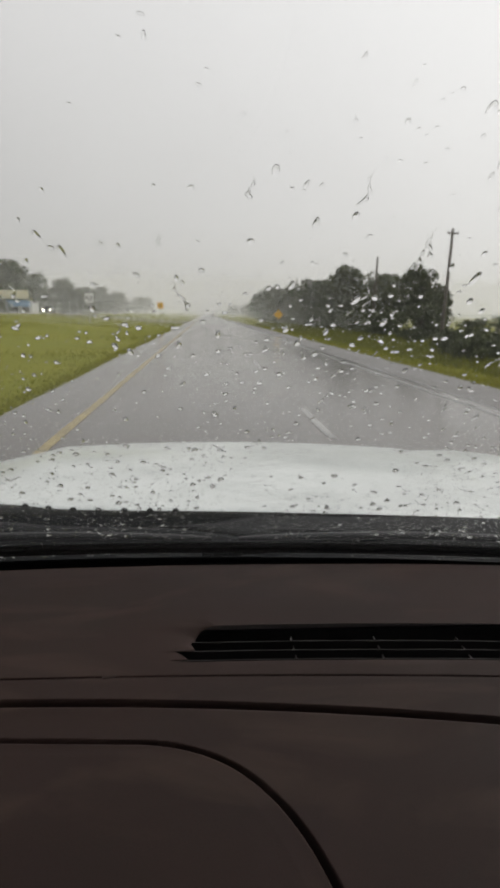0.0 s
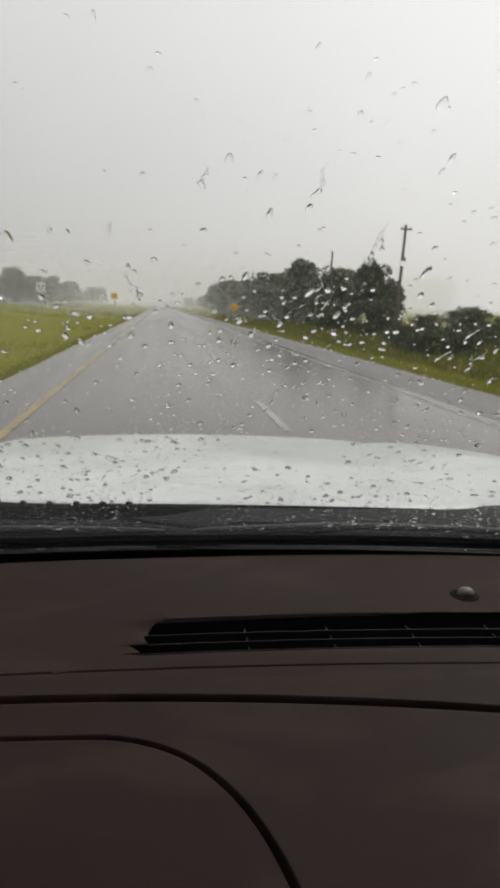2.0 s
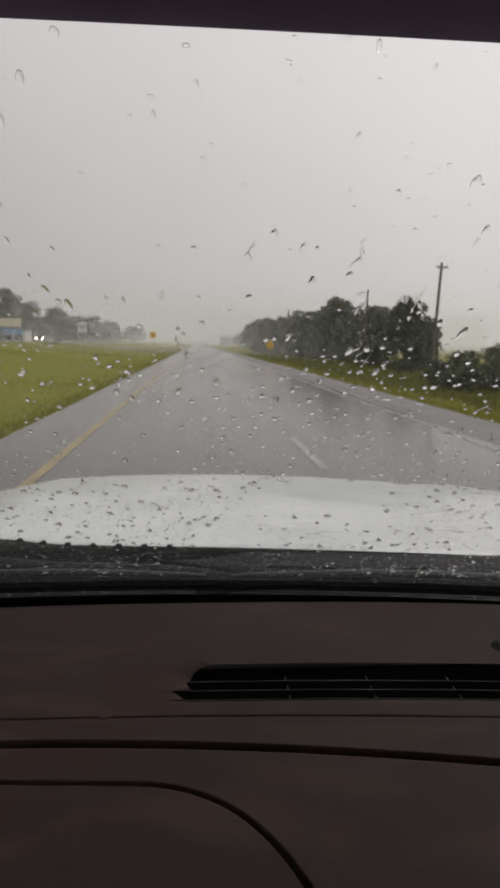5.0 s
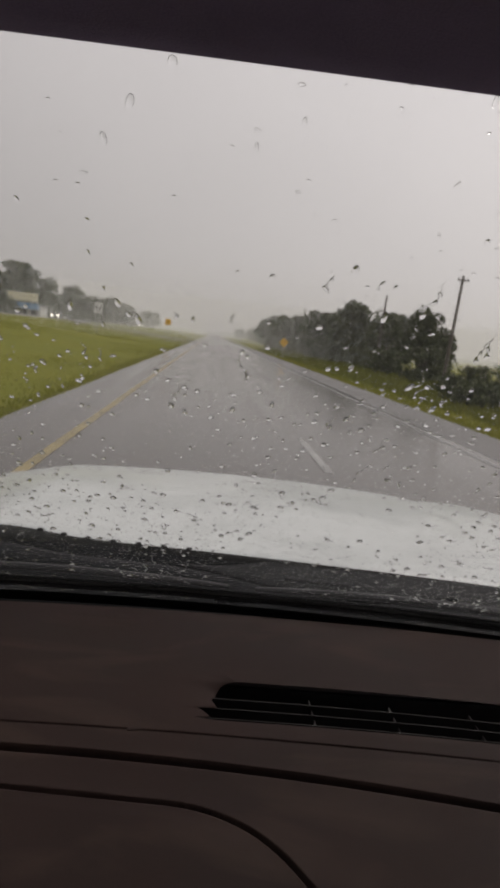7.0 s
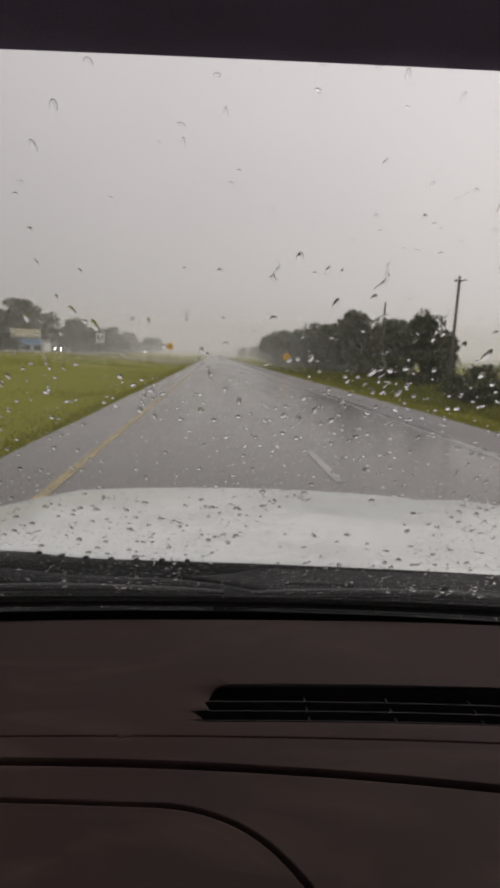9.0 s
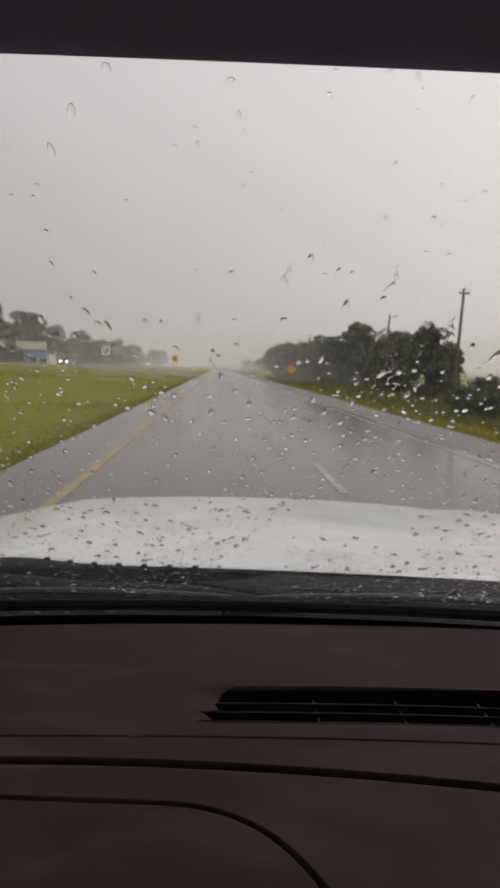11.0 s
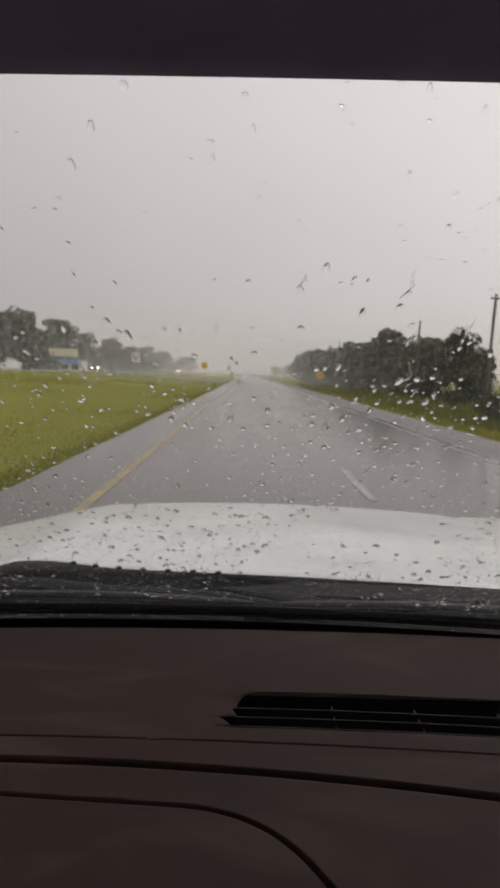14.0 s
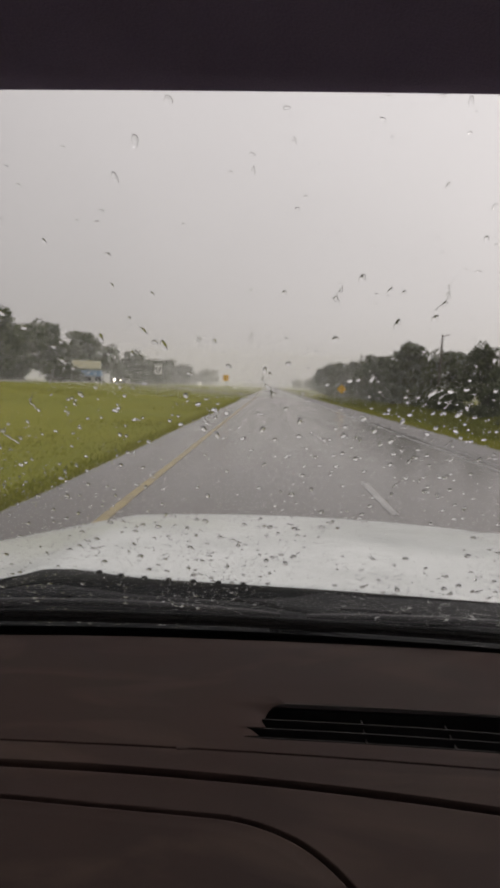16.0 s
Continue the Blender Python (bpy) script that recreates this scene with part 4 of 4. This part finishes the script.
def add_drop(x, f, r, tall, turn, plump=0.42, flat=False):
    p, ex, ef, n = frame_at(x, f)
    p = p + n * 0.0054
    seg, rings = (12, (1.0, 0.85, 0.65, 0.45, 0.22) if flat else (1.0, 0.88, 0.62, 0.3)) if r > 0.0011 else (7, (1.0, 0.75, 0.4))
    base = len(drop_v)
    ph, k2 = rd.uniform(0, 6.28), rd.uniform(0.02, 0.15)
    for c in rings:
        hgt = plump * r * ((1 - c * c) ** 2 if flat else math.sqrt(max(0.0, 1 - c * c)))
        for s in range(seg):
            a = 2 * math.pi * s / seg
            q = c * r * (1 + k2 * math.sin(2 * a + ph) + 0.5 * k2 * math.sin(3 * a + 2 * ph))
            u, v = q * math.cos(a), q * math.sin(a) * tall
            u, v = u * math.cos(turn) - v * math.sin(turn), u * math.sin(turn) + v * math.cos(turn)
            drop_v.append(p + ex * u + ef * v + n * hgt)
    drop_v.append(p + n * plump * r)
    last = len(rings) - 1
    for j in range(last):
        for s in range(seg):
            a, b = base + j * seg + s, base + j * seg + (s + 1) % seg
            drop_f.append((a, b, b + seg, a + seg))
    for s in range(seg):
        drop_f.append((base + last * seg + s, base + last * seg + (s + 1) % seg, base + (last + 1) * seg))
    undersides.append(len(drop_f))
    drop_f.append(tuple(base + s for s in reversed(range(seg))))


def add_run(x, f, length, width, slant, plump):
    """A run of water: one winding strand with a fat head below, swelling and thinning upwards to a point."""
    wob, bend, ph = rd.uniform(0, 6.28), rd.uniform(0.03, 0.13), rd.uniform(0, 6.28)
    n, across = max(8, int(length / 0.0012)), (-1.0, -0.7, -0.25, 0.25, 0.7, 1.0)
    base, w6 = len(drop_v), len(across)
    for i in range(n + 1):
        t = i / n
        w = width * (math.sin(min(1.0, t * length / (2.2 * width)) * math.pi / 2) ** 0.6) * (1 - t) ** 0.5
        w = max(0.00006, w * (0.68 + 0.32 * math.cos(2.6 * math.pi * t * length / 0.012 + ph)) * (1.25 - 0.6 * t))
        cx = x + slant * length * t + bend * length * (math.sin(6.5 * t + wob) - math.sin(wob)) + 0.25 * width * math.sin(31 * t + ph)
        p, ex, ef, nn = frame_at(cx, f + length * t / 0.80)
        for c in across:
            drop_v.append(p + ex * (c * w) + nn * (0.0054 + plump * w * (1 - c * c)))
    for i in range(n):
        for q in range(w6 - 1):
            k = base + i * w6 + q
            drop_f.append((k, k + 1, k + w6 + 1, k + w6))
        undersides.append(len(drop_f))
        k = base + i * w6
        drop_f.append((k, k + w6, k + 2 * w6 - 1, k + w6 - 1))
    for k in (base, base + n * w6):
        undersides.append(len(drop_f))
        drop_f.append(tuple(k + q for q in range(w6)))


# drops over the hood and the road
for k in range(3700):
    x, f = rd.uniform(-0.55, 0.65), 0.03 + 0.57 * rd.random() ** 1.15
    if noise.noise(Vector((x * 6, f * 5, 2))) + rd.uniform(-0.5, 0.5) < -0.05:
        continue
    r = 0.0009 + 0.0031 * rd.random() ** 2.4
    if f > 0.42:
        add_drop(x, f, r, rd.uniform(0.40, 0.85), rd.uniform(-0.5, 0.5), rd.uniform(0.55, 0.85))
    else:
        add_drop(x, f, r, rd.uniform(0.40, 0.90), rd.uniform(-0.3, 0.3), rd.uniform(0.50, 0.75))
for k in range(9000):
    x, f = rd.uniform(-0.55, 0.65), 0.02 + 0.44 * rd.random() ** 1.1
    if noise.noise(Vector((x * 8, f * 7, 5))) + rd.uniform(-0.4, 0.4) < 0.0:
        continue
    add_drop(x, f, rd.uniform(0.0005, 0.0011), rd.uniform(0.45, 0.95), 0, 0.6)
# a dense fringe of fine beads over the cowl
for k in range(3600):
    x, f = rd.uniform(-0.60, 0.70), 0.012 + 0.17 * rd.random() ** 1.2
    if noise.noise(Vector((x * 9, f * 12, 8))) + rd.uniform(-0.4, 0.4) < 0.0:
        continue
    add_drop(x, f, 0.0006 + 0.0011 * rd.random() ** 2, rd.uniform(0.6, 1.2), rd.uniform(-0.4, 0.4), 0.5)
# thin, flattened drops before the sky
for k in range(850):
    x, f = rd.uniform(-0.55, 0.65), rd.uniform(0.58, 0.98)
    if noise.noise(Vector((x * 5, f * 5, 12))) + rd.uniform(-0.5, 0.5) < 0.0:
        continue
    add_drop(x, f, 0.0007 + 0.0018 * rd.random() ** 1.6, rd.uniform(0.38, 0.8), rd.uniform(-0.5, 0.5), rd.uniform(0.20, 0.36), rd.random() < 0.5)
# fatter beads about the horizon, closest on the passenger side
for k in range(300):
    x, f = rd.triangular(-0.45, 0.55, 0.25), rd.triangular(0.44, 0.70, 0.56)
    add_drop(x, f, 0.0008 + 0.0022 * rd.random() ** 2, rd.uniform(0.5, 1.2), rd.uniform(-0.6, 0.6), rd.uniform(0.30, 0.50))
# long soft drops dragged upwards by the wind
for k in range(130):
    x, f = rd.uniform(-0.50, 0.60), rd.uniform(0.50, 0.97)
    add_drop(x, f, 0.0015 + 0.0019 * rd.random() ** 1.5, rd.uniform(1.1, 2.6), -0.9 * (x - 0.03) + rd.uniform(-0.3, 0.3), rd.uniform(0.24, 0.40) if f > 0.62 else rd.uniform(0.3, 0.5), True)
# fat hanging beads over the road
for k in range(120):
    x, f = rd.uniform(-0.48, 0.58), rd.uniform(0.33, 0.60)
    add_drop(x, f, 0.0016 + 0.0015 * rd.random(), rd.uniform(0.8, 1.9), rd.uniform(-0.45, 0.45), rd.uniform(0.36, 0.55), rd.random() < 0.4)
# winding runs, most of them about the horizon
for k in range(54):
    x, f = rd.uniform(-0.50, 0.60), rd.triangular(0.36, 0.76, 0.50)
    add_run(x, f, rd.uniform(0.008, 0.036), rd.uniform(0.0016, 0.0030), 1.0 * (x - 0.05) + rd.uniform(-0.35, 0.35), rd.uniform(0.22, 0.36) if f > 0.6 else rd.uniform(0.35, 0.6))
rain = mesh_object("raindrops", drop_v, drop_f, WATER, smooth=True, closed=True)
for k in undersides:
    rain.data.polygons[k].use_smooth = False
tagged(rain, "clear raindrops and short runs of water on the windshield", "raindrops", kind="stuff")

# ---------------------------------------------------------------- falling rain
# White streaks, wider farther off, added to imitate the grey rain haze.
RAIN = bpy.data.materials.new("falling_rain")
RAIN.use_nodes = True
rn, rl = RAIN.node_tree.nodes, RAIN.node_tree.links
r_dif, r_tra, r_mix = rn.new("ShaderNodeBsdfDiffuse"), rn.new("ShaderNodeBsdfTranslucent"), rn.new("ShaderNodeMixShader")
r_dif.inputs["Color"].default_value = (0.92, 0.92, 0.92, 1)
r_tra.inputs["Color"].default_value = (0.92, 0.92, 0.92, 1)
r_mix.inputs["Fac"].default_value = 0.5
rl.new(r_dif.outputs["BSDF"], r_mix.inputs[1])
rl.new(r_tra.outputs["BSDF"], r_mix.inputs[2])
rl.new(r_mix.outputs["Shader"], rn["Material Output"].inputs["Surface"])
rng = np.random.default_rng(77)
NR, NF = 420000, 170000
ry = np.concatenate([65 + 400 * rng.random(NR) ** 1.1, 230 + 430 * rng.random(NF)])
NR += NF
rx = rng.uniform(-0.52, 0.46, NR) * ry + rng.uniform(-6, 6, NR)
rz = rng.random(NR) ** 1.3 * (7 + 0.035 * ry) + 0.1
rw = (0.0005 + 0.0000185 * ry) * 0.95
rh = 0.6 + 0.0030 * ry
slx, sly = rng.normal(0.02, 0.02, NR) * rh, rng.normal(-0.05, 0.03, NR) * rh
turn = rng.uniform(-0.6, 0.6, NR)
rvv = np.empty((NR, 3, 3))
for q, side in enumerate((-1, 1)):
    rvv[:, q] = np.c_[rx + side * rw * np.cos(turn), ry + side * rw * np.sin(turn), rz]
rvv[:, 2] = np.c_[rx + slx, ry + sly, rz + rh]
quads = np.arange(3 * NR).reshape(-1, 3)
rme = bpy.data.meshes.new("falling_rain")
rme.from_pydata(rvv.reshape(-1, 3).tolist(), [], quads.tolist())
rme.materials.append(RAIN)
falling = tagged(new("falling_rain", rme), "thin slanting streaks of falling rain greying the distance", "rain", kind="stuff")
